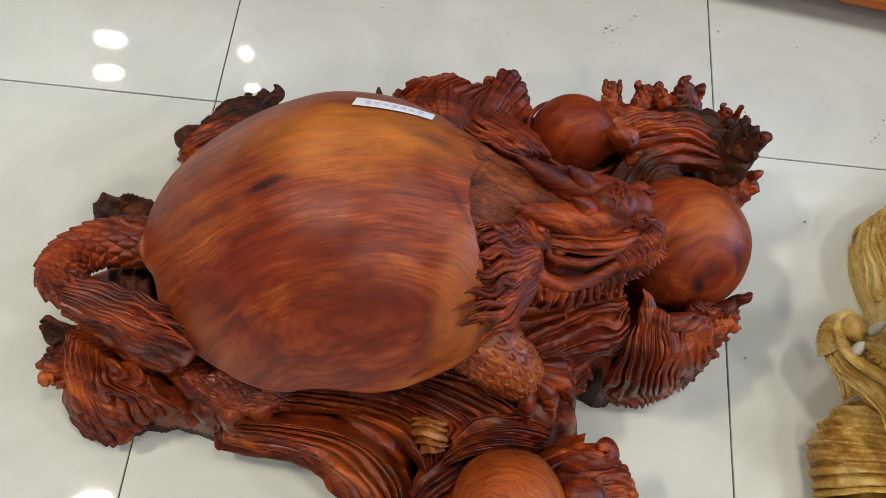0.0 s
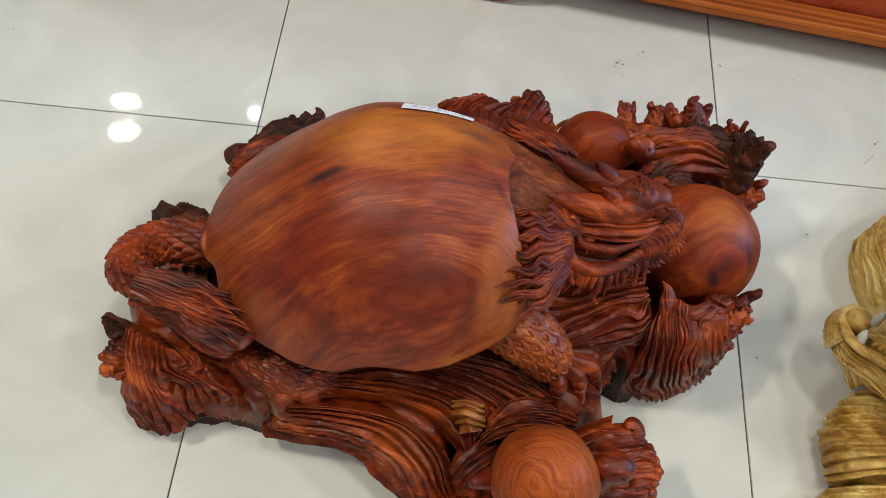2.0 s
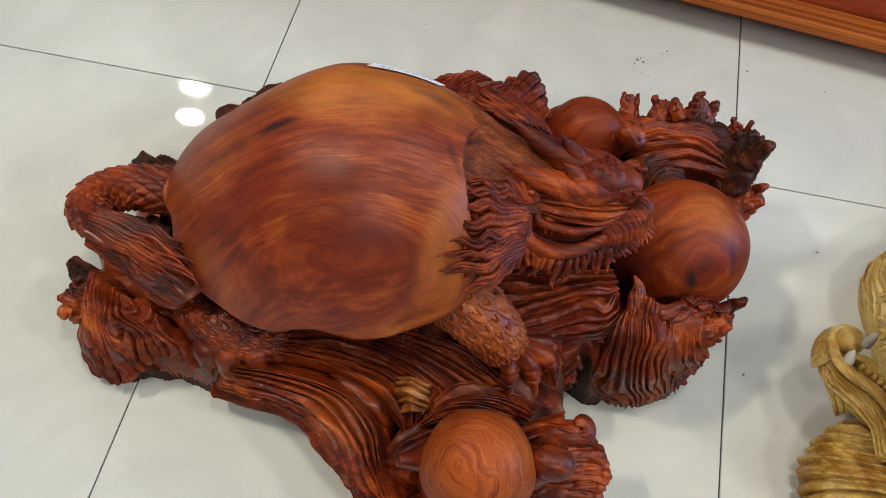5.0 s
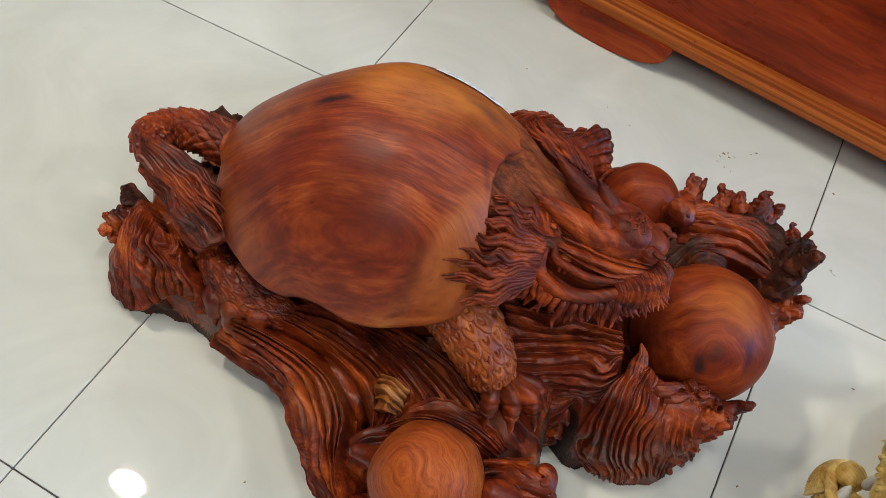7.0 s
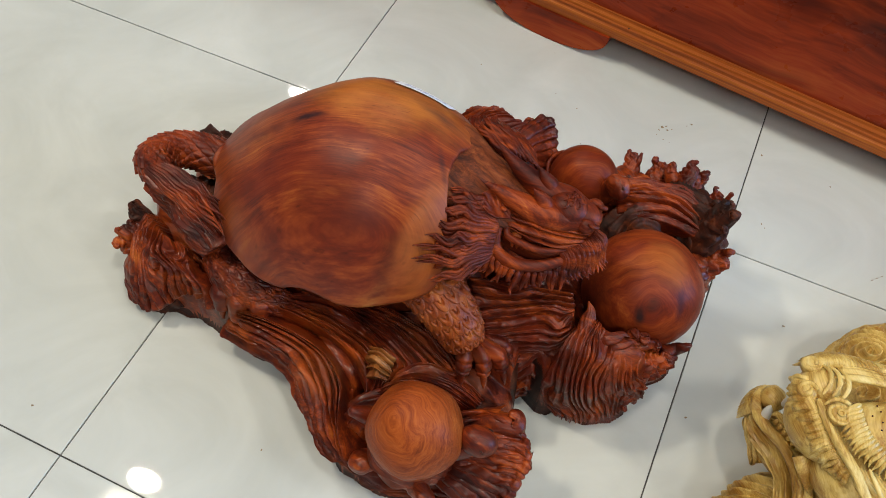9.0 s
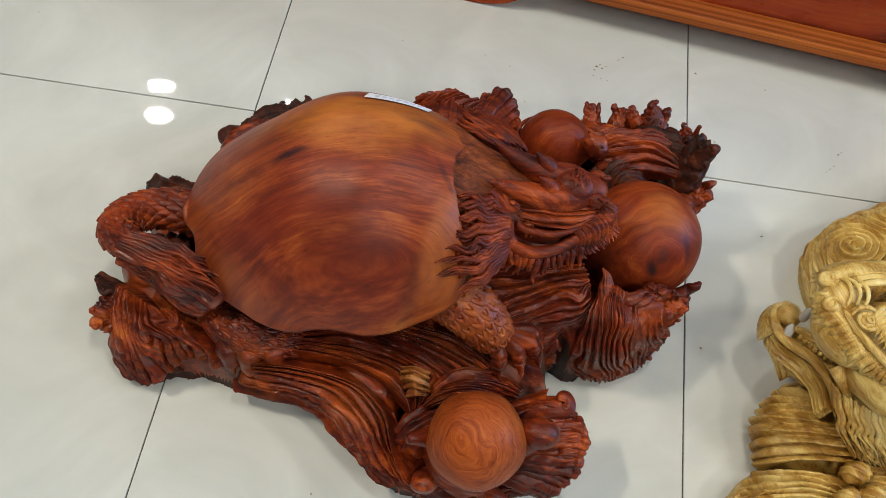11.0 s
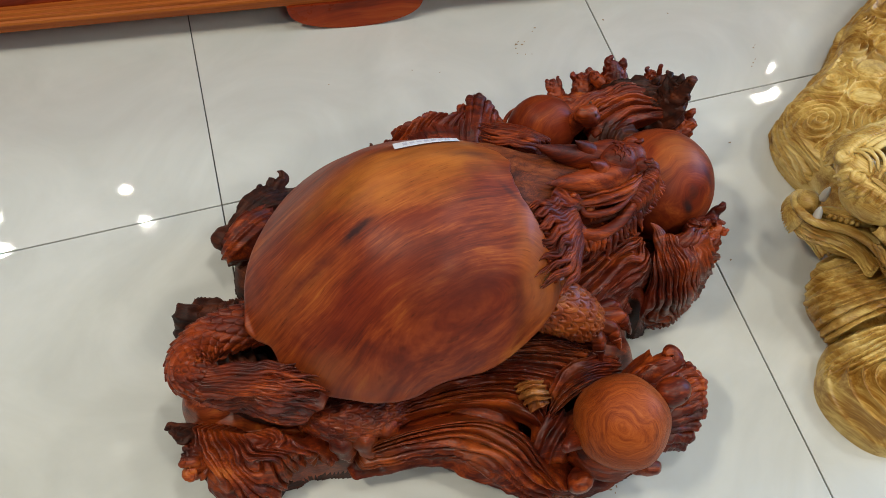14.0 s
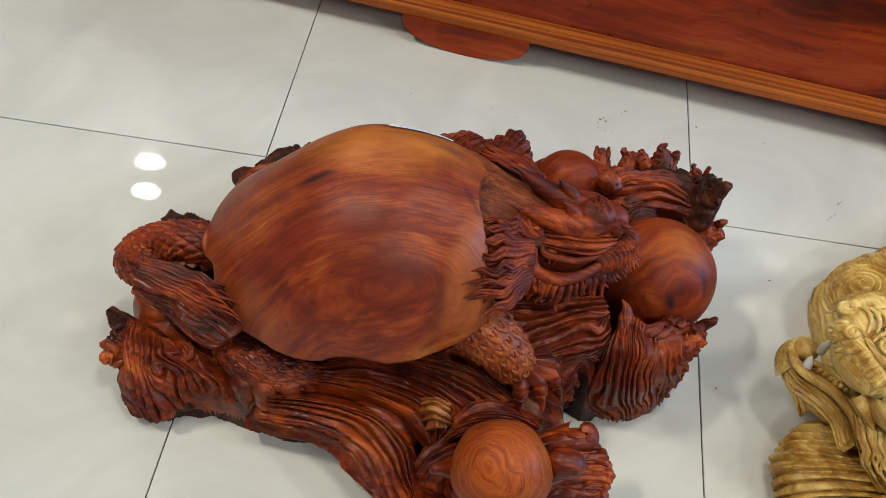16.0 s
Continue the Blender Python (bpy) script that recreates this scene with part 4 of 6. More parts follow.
for (x0, y0), (x1, y1) in zip(FOOT, np.roll(FOOT, -1, 0)):
    if abs(y1 - y0) > 1e-9:
        within ^= ((y0 > gy) != (y1 > gy)) & (gx < (x1 - x0) * (gy - y0) / (y1 - y0) + x0)
rim_d = np.full(gx.shape, 9.0)
for (x0, y0), (x1, y1) in zip(FOOT, np.roll(FOOT, -1, 0)):
    ex, ey = x1 - x0, y1 - y0
    h_ = np.clip(((gx - x0) * ex + (gy - y0) * ey) / (ex * ex + ey * ey), 0, 1)
    rim_d = np.minimum(rim_d, np.hypot(gx - x0 - h_ * ex, gy - y0 - h_ * ey))
z = np.where(within, z * np.sqrt(1 - (1 - np.clip((rim_d + 0.003 * vnoise(q, 60, 12)) / 0.014, 0, 1)) ** 2), 0)
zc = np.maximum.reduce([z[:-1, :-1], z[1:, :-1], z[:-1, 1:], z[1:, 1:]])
# cells round the notch get the dark wood
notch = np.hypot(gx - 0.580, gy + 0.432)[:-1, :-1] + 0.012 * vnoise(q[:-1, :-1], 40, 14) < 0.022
# the heap also turns to dark wood below a noisy height
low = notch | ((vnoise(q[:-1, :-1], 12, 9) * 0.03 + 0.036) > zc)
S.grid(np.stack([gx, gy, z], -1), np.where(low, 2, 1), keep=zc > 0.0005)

# flowing waves
sheet(S, FLOW_OUT, 8, 0.0140, 1, 140, 3, 0.6, 0.035, 0.35)
NEARFLOW = [[(0.385, -0.580, 0.115), (0.425, -0.552, 0.136), (0.485, -0.535, 0.140), (0.535, -0.528, 0.095)], [(0.40, -0.552, 0.130), (0.44, -0.522, 0.148), (0.49, -0.510, 0.142), (0.54, -0.505, 0.095)], [(0.41, -0.522, 0.130), (0.45, -0.496, 0.146), (0.50, -0.490, 0.135), (0.545, -0.490, 0.09)]]
sheet(S, NEARFLOW, 7, 0.011, 1, 90, 33, 0.6, 0.03)
sheet(S, FLOW_IN, 10, 0.0140, 1, 130, 5, 0.7, 0.035, 0.35)
sheet(S, WAVE, 10, 0.0115, 1, 120, 7, 0.5, 0.03, wavy=0.3)
sheet(S, [WAVE[3], [(0.528, -0.456, 0.065), (0.556, -0.436, 0.065), (0.585, -0.418, 0.075), (0.612, -0.404, 0.090)], [(0.540, -0.462, 0.004), (0.562, -0.440, 0.004), (0.586, -0.424, 0.004), (0.612, -0.414, 0.004)]], 7, 0.010, 1, 90, 8, 0.7, 0.02, 0.3, wavy=0.3)
sheet(S, CREST, 13, 0.0105, 1, 130, 9, 0.8, 0.02, 0.35, wavy=0.4)
sheet(S, RIGHT_LOW, 7, 0.0135, 1, 100, 11, 0.5, 0.03)
sheet(S, DISH, 5, 0.013, 1, 110, 13, 0.5, 0.03)
sheet(S, SWIRL, 11, 0.0110, 1, 120, 15, 0.9, 0.03, 0.3, wavy=0.3)
# dark lump filling the notch
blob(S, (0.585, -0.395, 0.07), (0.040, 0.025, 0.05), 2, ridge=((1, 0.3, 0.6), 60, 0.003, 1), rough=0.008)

# pearl
blob(S, (0.6873, -0.2486, 0.1537), (0.0895, 0.0895, 0.0895), 3, 128, 84, rough=0.0007, rscale=25)

# tail: a scaled loop ending in long tassels
TAIL = [(0.07, -0.332, 0.180), (0.015, -0.338, 0.190), (-0.028, -0.347, 0.196), (-0.054, -0.371, 0.204), (-0.056, -0.402, 0.212), (-0.024, -0.426, 0.219)]
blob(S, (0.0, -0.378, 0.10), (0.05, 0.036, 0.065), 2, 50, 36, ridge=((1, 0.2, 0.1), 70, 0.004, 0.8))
tube(S, TAIL, [0.028, 0.026, 0.0235, 0.0225, 0.022, 0.017], 1, 380, 200, lambda s, a: scales(s, a, 17, 12, 0.0085, 0.6))
sheet(S, [row[:3] + [tuple(0.25 * p + 0.75 * q_ - 0.02 * (i == 2) for i, (p, q_) in enumerate(zip(row[2], row[3])))] for row in TASSEL[:3]], 13, 0.0050, 1, 150, 17, 0.6, 0.02, 0.2, wavy=0.35)
strands(S, TASSEL[:3], 19, 0.0030, 1, 321, 0.0026, 2.2, ends=(0.78, 1.0), shape=(0.7, 1.0, 1.0, 0.9, 0.15))
sheet(S, TASSEL[2:], 6, 0.012, 1, 110, 18, 0.6, 0.025, wavy=0.3)
blob(S, (0.03, -0.443, 0.13), (0.055, 0.02, 0.03), 2, turn=-0.3, rough=0.003)
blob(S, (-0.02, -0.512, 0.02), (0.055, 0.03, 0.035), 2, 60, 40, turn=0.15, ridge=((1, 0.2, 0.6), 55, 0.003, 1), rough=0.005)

# near hind leg, scaled, with toes
tube(S, [(0.07, -0.455, 0.12), (0.115, -0.480, 0.128), (0.165, -0.490, 0.122), (0.22, -0.485, 0.11)], [0.020, 0.028, 0.027, 0.014], 1, 260, 200, lambda s, a: scales(s, a, 9, 14, 0.0055, 0.0, 0.45))
for i, (x, y) in enumerate(((0.118, -0.516), (0.150, -0.522), (0.184, -0.516))):
    tube(S, [(x - 0.010, y + 0.030, 0.118), (x - 0.004, y + 0.012, 0.122), (x, y, 0.108), (x + 0.002, y - 0.006, 0.090)], [0.012, 0.0165, 0.0165, 0.011], 1, 40, 20, lambda s, a, i=i: 0.0014 * np.sin(s * 15 + i) + 0.001 * np.cos(5 * a))
    tube(S, [(x + 0.002, y - 0.004, 0.094), (x + 0.003, y - 0.012, 0.082), (x + 0.005, y - 0.014, 0.070)], [0.007, 0.005, 0.0008], 1, 16, 9)

# near foreleg, scaled, with clawed toes
tube(S, [(0.375, -0.415, 0.225), (0.404, -0.424, 0.238), (0.437, -0.436, 0.230), (0.468, -0.448, 0.206), (0.492, -0.458, 0.175)], [0.034, 0.0365, 0.0355, 0.031, 0.024], 8, 360, 280, lambda s, a: scales(s, a, 10, 14, 0.0068, 0.0, 0.5))
for i, (b, m, e) in enumerate((((0.488, -0.448, 0.16), (0.497, -0.470, 0.158), (0.502, -0.490, 0.128)), ((0.498, -0.446, 0.162), (0.520, -0.460, 0.160), (0.533, -0.481, 0.13)), ((0.503, -0.438, 0.16), (0.538, -0.446, 0.158), (0.556, -0.462, 0.13)), ((0.50, -0.43, 0.15), (0.535, -0.425, 0.15), (0.556, -0.432, 0.13)))):
    b, m, e = (np.array(k) + np.array([0, -0.008, 0.014]) for k in (b, m, e))
    e = m * 0.30 + e * 0.70
    tube(S, [b, m, (np.array(m) * 0.35 + np.array(e) * 0.65), e], [0.011, 0.0118, 0.0100, 0.0080], 1, 60, 24, lambda s, a, i=i: 0.0010 * np.cos(4 * a) - 0.0022 * np.exp(-((s - 0.70) / 0.035) ** 2) - 0.0018 * np.exp(-((s - 0.42) / 0.035) ** 2))
    e, d = np.array(e), unit(np.array(e) - np.array(m))
    tube(S, [e - d * 0.005, e + d * 0.003, e + d * 0.010 + np.array([0, 0, -0.002]), e + d * 0.017 + np.array([0, 0, -0.007])], [0.0055, 0.0052, 0.0040, 0.0006], 1, 20, 10)
# neck and head
tube(S, [(0.33, -0.312, 0.325), (0.38, -0.314, 0.343), (0.44, -0.314, 0.336), (0.52, -0.308, 0.318)], [0.08, 0.078, 0.058, 0.036], 6, 80, 120, lambda s, a: 0.0032 * np.abs(np.cos(a * 9 + s * 4 + np.sin(s * 9))) + 0.003 * np.cos(a * 4 + s * 7) - 0.002, 0.55)
HEAD = [(0.45, -0.314, 0.300), (0.485, -0.312, 0.308), (0.525, -0.308, 0.318), (0.555, -0.306, 0.334), (0.582, -0.302, 0.342), (0.600, -0.300, 0.335)]
tube(S, HEAD, [0.022, 0.029, 0.028, 0.026, 0.021, 0.010], 7, 90, 60, lambda s, a: 0.0014 * np.cos(a * 14 + 10 * s) * (np.sin(a) < 0.6) - 0.003 * np.exp(-((a - np.pi / 2) / 0.35) ** 2) * np.exp(-((s - 0.35) / 0.25) ** 2), 0.9)
# nose pad with scale marks, nostrils
blob(S, (0.557, -0.308, 0.350), (0.027, 0.024, 0.022), 7, 60, 40, rough=0.0008)
for i in range(9):
    a, r = i * 2.4, 0.0050 * math.sqrt(i)
    cx, cy = 0.556 + r * math.cos(a), -0.306 + r * math.sin(a)
    arc = [(cx + 0.0058 * math.cos(t), cy + 0.0058 * math.sin(t), 0.3722 - 20 * ((cx + 0.0058 * math.cos(t) - 0.557) ** 2 + (cy + 0.0058 * math.sin(t) + 0.308) ** 2)) for t in (-1.3, -0.6, 0, 0.6, 1.3)]
    tube(S, arc, [0.0008, 0.0014, 0.0014, 0.0014, 0.0008], 7, 14, 6)
for y, zz in ((-0.320, 0.350), (-0.286, 0.350)):
    blob(S, (0.586, y, zz - 0.004), (0.012, 0.011, 0.011), 7, 30, 20, rough=0.001)
    tube(S, [(0.594, y, zz), (0.600, y - 0.002, zz + 0.003), (0.595, y - 0.006, zz + 0.007), (0.588, y - 0.004, zz + 0.007)], [0.003, 0.0035, 0.003, 0.0015], 7, 24, 10)
# horns and spikes
for pts, rad in ((((0.578, -0.292, 0.346), (0.550, -0.290, 0.347), (0.522, -0.292, 0.347), (0.495, -0.289, 0.358), (0.470, -0.286, 0.372), (0.444, -0.280, 0.388)), (0.010, 0.0175, 0.0180, 0.0145, 0.0090, 0.0004)),
                 (((0.578, -0.318, 0.345), (0.552, -0.324, 0.345), (0.525, -0.328, 0.346), (0.498, -0.331, 0.356), (0.471, -0.333, 0.366), (0.441, -0.337, 0.380)), (0.010, 0.0175, 0.0180, 0.0145, 0.0090, 0.0004)),
                 (((0.530, -0.297, 0.330), (0.522, -0.289, 0.356), (0.512, -0.287, 0.370), (0.501, -0.285, 0.383)), (0.022, 0.0140, 0.0075, 0.0003)),
                 (((0.534, -0.314, 0.332), (0.528, -0.320, 0.356), (0.519, -0.321, 0.370), (0.509, -0.322, 0.382)), (0.022, 0.0140, 0.0075, 0.0003))):
    tube(S, pts, rad, 7, 40, 24, lambda s, a: (1 - s) * 0.0012 * (np.abs(np.cos(1.5 * a + 0.8)) - 0.6) + 0.0002 * np.sin(31 * s + 3 * a), caps=False)
blob(S, (0.530, -0.306, 0.325), (0.036, 0.031, 0.024), 7, 60, 40, rough=0.0012)
# cheek folds, lips and jaw
sheet(S, [[(0.484, -0.334, 0.345), (0.515, -0.337, 0.350), (0.55, -0.334, 0.346), (0.594, -0.318, 0.338)], [(0.486, -0.346, 0.338), (0.515, -0.352, 0.340), (0.552, -0.347, 0.334), (0.594, -0.326, 0.326)], [(0.492, -0.353, 0.328), (0.518, -0.360, 0.329), (0.555, -0.353, 0.320), (0.590, -0.331, 0.316)]], 4, 0.0085, 7, 90, 41, 0.5, 0.005, 0.06)
JAW = [(0.476, -0.376, 0.312), (0.508, -0.384, 0.300), (0.543, -0.374, 0.296), (0.574, -0.352, 0.302), (0.594, -0.330, 0.312)]
tube(S, [(0.480, -0.344, 0.337), (0.482, -0.360, 0.328), (0.486, -0.374, 0.316), (0.500, -0.381, 0.303)], [0.004, 0.0055, 0.006, 0.004], 7, 40, 14, None, 0.6)
tube(S, [(0.490, -0.352, 0.330), (0.497, -0.363, 0.324), (0.515, -0.366, 0.322), (0.545, -0.361, 0.317), (0.580, -0.340, 0.314)], [0.004, 0.0048, 0.0052, 0.0048, 0.003], 7, 50, 12)
blob(S, (0.530, -0.338, 0.288), (0.048, 0.022, 0.018), 7, 40, 24, turn=0.1, rough=0.002)
tube(S, [(0.497, -0.352, 0.306), (0.52, -0.357, 0.307), (0.55, -0.350, 0.307), (0.572, -0.340, 0.309)], [0.003, 0.007, 0.007, 0.003], 7, 30, 12, None, 0.6)
blob(S, (0.506, -0.354, 0.318), (0.008, 0.005, 0.005), 1, 24, 16)
for i in range(11):
    f = i / 10
    tube(S, [(0.505 + 0.066 * f, -0.364 + 0.022 * f - 0.004 * math.sin(3.1 * f), 0.317 - 0.002 * f), (0.506 + 0.066 * f, -0.367 + 0.022 * f - 0.004 * math.sin(3.1 * f), 0.306)], [0.0036, 0.001], 1, 8, 7)
tube(S, JAW, [0.0065, 0.0085, 0.0085, 0.0075, 0.005], 7, 60, 16, lambda s, a: 0.0005 * np.cos(4 * a + 9 * s))
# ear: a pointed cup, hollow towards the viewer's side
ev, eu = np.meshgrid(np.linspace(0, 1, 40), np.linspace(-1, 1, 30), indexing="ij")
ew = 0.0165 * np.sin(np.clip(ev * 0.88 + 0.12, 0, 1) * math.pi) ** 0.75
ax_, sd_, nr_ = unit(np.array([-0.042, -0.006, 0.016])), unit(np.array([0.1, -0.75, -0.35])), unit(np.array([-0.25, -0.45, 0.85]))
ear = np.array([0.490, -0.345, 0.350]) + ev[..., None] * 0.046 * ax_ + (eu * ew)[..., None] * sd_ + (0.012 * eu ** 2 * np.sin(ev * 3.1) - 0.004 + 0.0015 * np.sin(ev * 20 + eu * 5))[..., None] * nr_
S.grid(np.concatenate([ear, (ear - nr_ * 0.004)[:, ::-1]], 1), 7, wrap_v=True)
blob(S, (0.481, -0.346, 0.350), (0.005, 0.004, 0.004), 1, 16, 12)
# mane: a skin of wavy strands from the cheek onto the shell, with loose tips
MANE = [[(0.484, -0.345, 0.338), (0.462, -0.350, 0.350), (0.444, -0.353, 0.360), (0.428, -0.352, 0.366)], [(0.484, -0.362, 0.328), (0.458, -0.370, 0.345), (0.438, -0.380, 0.354), (0.420, -0.384, 0.358)],
        [(0.485, -0.374, 0.316), (0.460, -0.394, 0.330), (0.440, -0.410, 0.338), (0.418, -0.420, 0.338)], [(0.487, -0.382, 0.304), (0.468, -0.411, 0.306), (0.450, -0.430, 0.308), (0.428, -0.446, 0.304)]]
sheet(S, MANE, 14, 0.0060, 7, 130, 62, 0.5, 0.010, 0.2, 18, wavy=0.35)
# fine wavy hairs that end in points on the shell
HAIR = [[(0.466, -0.354, 0.350), (0.452, -0.355, 0.361), (0.434, -0.356, 0.370), (0.412, -0.356, 0.375)], [(0.478, -0.360, 0.340), (0.456, -0.366, 0.355), (0.432, -0.371, 0.369), (0.405, -0.374, 0.371)],
        [(0.484, -0.364, 0.332), (0.458, -0.382, 0.350), (0.434, -0.396, 0.358), (0.406, -0.404, 0.359)], [(0.485, -0.376, 0.320), (0.460, -0.400, 0.336), (0.436, -0.420, 0.344), (0.402, -0.432, 0.346)],
        [(0.486, -0.384, 0.308), (0.464, -0.414, 0.320), (0.440, -0.436, 0.326), (0.394, -0.452, 0.333)], [(0.488, -0.388, 0.300), (0.472, -0.420, 0.302), (0.456, -0.446, 0.300), (0.436, -0.462, 0.298)]]
strands(S, HAIR, 40, 0.0030, 7, 301, 0.0034, 1.7, ends=(0.86, 1.0), lift=0.002, clump=5, shape=(0.8, 1.0, 1.0, 0.8, 0.25))
strands(S, HAIR, 24, 0.0030, 7, 303, 0.0040, 1.5, ends=(0.55, 0.7), lift=0.005, clump=4)
# beard below the jaw, whiskers from the nose to the chin
for i in range(38):
    f = i / 37
    q = spline(JAW, 40)[int(39 * f)] + np.array([0, -0.002, -0.005])
    rb = np.random.RandomState(i)
    o = np.array([-0.014 + 0.036 * f, -0.026 + 0.004 * f, -0.034]) * rb.uniform(0.5, 0.9) + rb.uniform(-0.006, 0.006, 3)
    lock(S, [q, q + o * 0.4 + np.array([0.003 * math.sin(i * 2.3), 0, 0.006]), q + o * 0.75, q + o + np.array([0.004 * math.sin(i * 1.7), 0.003 * math.cos(i), 0])], 0.0040, 7, 2, i, 0.8, up=(0, -1, 1), wave=0.2, n=34)
for i in range(30):
    f = i / 29
    q = np.array([0.597 - 0.034 * f * f, -0.312 - 0.036 * f, 0.338 - 0.024 * f])
    o = np.array([0.030 - 0.012 * f, -0.022, -0.036])
    lock(S, [q, q + o * 0.35 + np.array([0.006, 0.002 * math.sin(i * 2), 0.006]), q + o * 0.75, q + o + np.array([0.004 * math.sin(i * 2.9), 0, 0])], 0.0040, 7, 2, 30 + i, 0.8, up=(0.4, -0.7, 0.8), wave=0.28, n=34)
# far mane, swept back over the shell's shoulder
FARMANE = [[(0.466, -0.272, 0.346), (0.440, -0.262, 0.352), (0.416, -0.246, 0.350), (0.392, -0.226, 0.344)], [(0.472, -0.262, 0.338), (0.446, -0.244, 0.344), (0.422, -0.222, 0.338), (0.398, -0.200, 0.328)], [(0.478, -0.250, 0.322), (0.455, -0.226, 0.326), (0.434, -0.200, 0.314), (0.412, -0.176, 0.296)]]
sheet(S, FARMANE, 9, 0.0060, 7, 110, 64, 0.7, 0.010, 0.25, 18, wavy=0.35)
FARHAIR = [[(0.456, -0.268, 0.354), (0.436, -0.264, 0.362), (0.412, -0.254, 0.365), (0.386, -0.236, 0.361)], [(0.464, -0.256, 0.348), (0.450, -0.250, 0.358), (0.420, -0.232, 0.356), (0.388, -0.206, 0.346)], [(0.484, -0.248, 0.338), (0.458, -0.230, 0.344), (0.432, -0.206, 0.336), (0.402, -0.174, 0.318)], [(0.492, -0.236, 0.320), (0.472, -0.212, 0.322), (0.450, -0.186, 0.308), (0.426, -0.154, 0.282)]]
strands(S, FARHAIR, 28, 0.0030, 7, 311, 0.0028, 1.6, ends=(0.8, 1.0), lift=0.002, clump=4)
strands(S, FARHAIR, 11, 0.0032, 7, 311, 0.0030, 1.4, ends=(0.45, 0.85), lift=0.004)
blob(S, (0.44, -0.225, 0.29), (0.045, 0.035, 0.045), 1, turn=0.6, ridge=((0.6, 0.8, 0), 110, 0.002, 0.5))

# far foreleg and the wave round it
blob(S, (0.385, -0.085, 0.12), (0.085, 0.05, 0.065), 1, 90, 60, turn=-0.1, ridge=((1, 0.2, 0.3), 65, 0.0045, 1.2), rough=0.006)
sheet(S, [[(0.295, -0.055, 0.13), (0.31, -0.035, 0.155), (0.335, -0.04, 0.165)], [(0.32, -0.08, 0.16), (0.345, -0.055, 0.185), (0.375, -0.05, 0.19)], [(0.36, -0.1, 0.18), (0.385, -0.07, 0.195), (0.41, -0.055, 0.195)], [(0.42, -0.13, 0.19), (0.435, -0.09, 0.2), (0.455, -0.06, 0.195)]], 12, 0.010, 1, 60, 26, 0.4, 0.03)
EDGE = [(0.298, -0.042, 0.128), (0.322, -0.034, 0.150), (0.350, -0.044, 0.166), (0.374, -0.046, 0.184), (0.400, -0.056, 0.176), (0.424, -0.046, 0.186), (0.446, -0.036, 0.196), (0.462, -0.050, 0.188), (0.472, -0.066, 0.176), (0.480, -0.084, 0.162), (0.484, -0.102, 0.146)]
knuckles(S, [(0.36, -0.135, 0.185), (0.43, -0.177, 0.185)], EDGE, 15, 0.0094, 1, 700)
tube(S, [(0.275, -0.08, 0.10), (0.272, -0.060, 0.128), (0.269, -0.042, 0.143)], [0.017, 0.010, 0.0015], 2, 24, 12, caps=False)
blob(S, (0.228, -0.070, 0.095), (0.026, 0.018, 0.028), 1, 50, 34, turn=-0.2, rough=0.006, rscale=60)
tube(S, [(0.21, -0.09, 0.07), (0.202, -0.068, 0.092), (0.190, -0.052, 0.100)], [0.02, 0.013, 0.004], 2, 30, 16, lambda s, a: 0.002 * np.cos(3 * a + 5 * s))

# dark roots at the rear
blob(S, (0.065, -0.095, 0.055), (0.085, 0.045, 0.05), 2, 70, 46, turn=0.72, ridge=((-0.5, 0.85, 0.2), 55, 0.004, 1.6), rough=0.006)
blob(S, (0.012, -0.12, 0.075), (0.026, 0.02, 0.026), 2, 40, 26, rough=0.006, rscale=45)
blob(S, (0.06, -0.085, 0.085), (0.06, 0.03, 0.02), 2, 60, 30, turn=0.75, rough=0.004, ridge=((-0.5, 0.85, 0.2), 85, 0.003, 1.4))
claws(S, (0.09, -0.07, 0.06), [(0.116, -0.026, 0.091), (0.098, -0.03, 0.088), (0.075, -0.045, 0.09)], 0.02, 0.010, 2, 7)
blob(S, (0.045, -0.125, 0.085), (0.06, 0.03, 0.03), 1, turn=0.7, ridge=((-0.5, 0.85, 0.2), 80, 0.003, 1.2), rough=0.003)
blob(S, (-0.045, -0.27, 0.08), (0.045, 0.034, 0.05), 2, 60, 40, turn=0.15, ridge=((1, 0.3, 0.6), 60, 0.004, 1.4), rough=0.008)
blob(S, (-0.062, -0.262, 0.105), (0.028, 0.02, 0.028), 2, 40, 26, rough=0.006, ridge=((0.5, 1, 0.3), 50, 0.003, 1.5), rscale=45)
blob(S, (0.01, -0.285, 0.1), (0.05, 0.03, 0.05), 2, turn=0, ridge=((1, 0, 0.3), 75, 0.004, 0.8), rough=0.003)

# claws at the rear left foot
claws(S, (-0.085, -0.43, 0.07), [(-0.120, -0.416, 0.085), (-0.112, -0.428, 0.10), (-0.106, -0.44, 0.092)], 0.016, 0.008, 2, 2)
fan_tip(S, (-0.075, -0.47, 0.055), (-0.105, -0.476, 0.095), 0.034, 0.02, 1, (0.2, 1, 0.2), 3, 6)

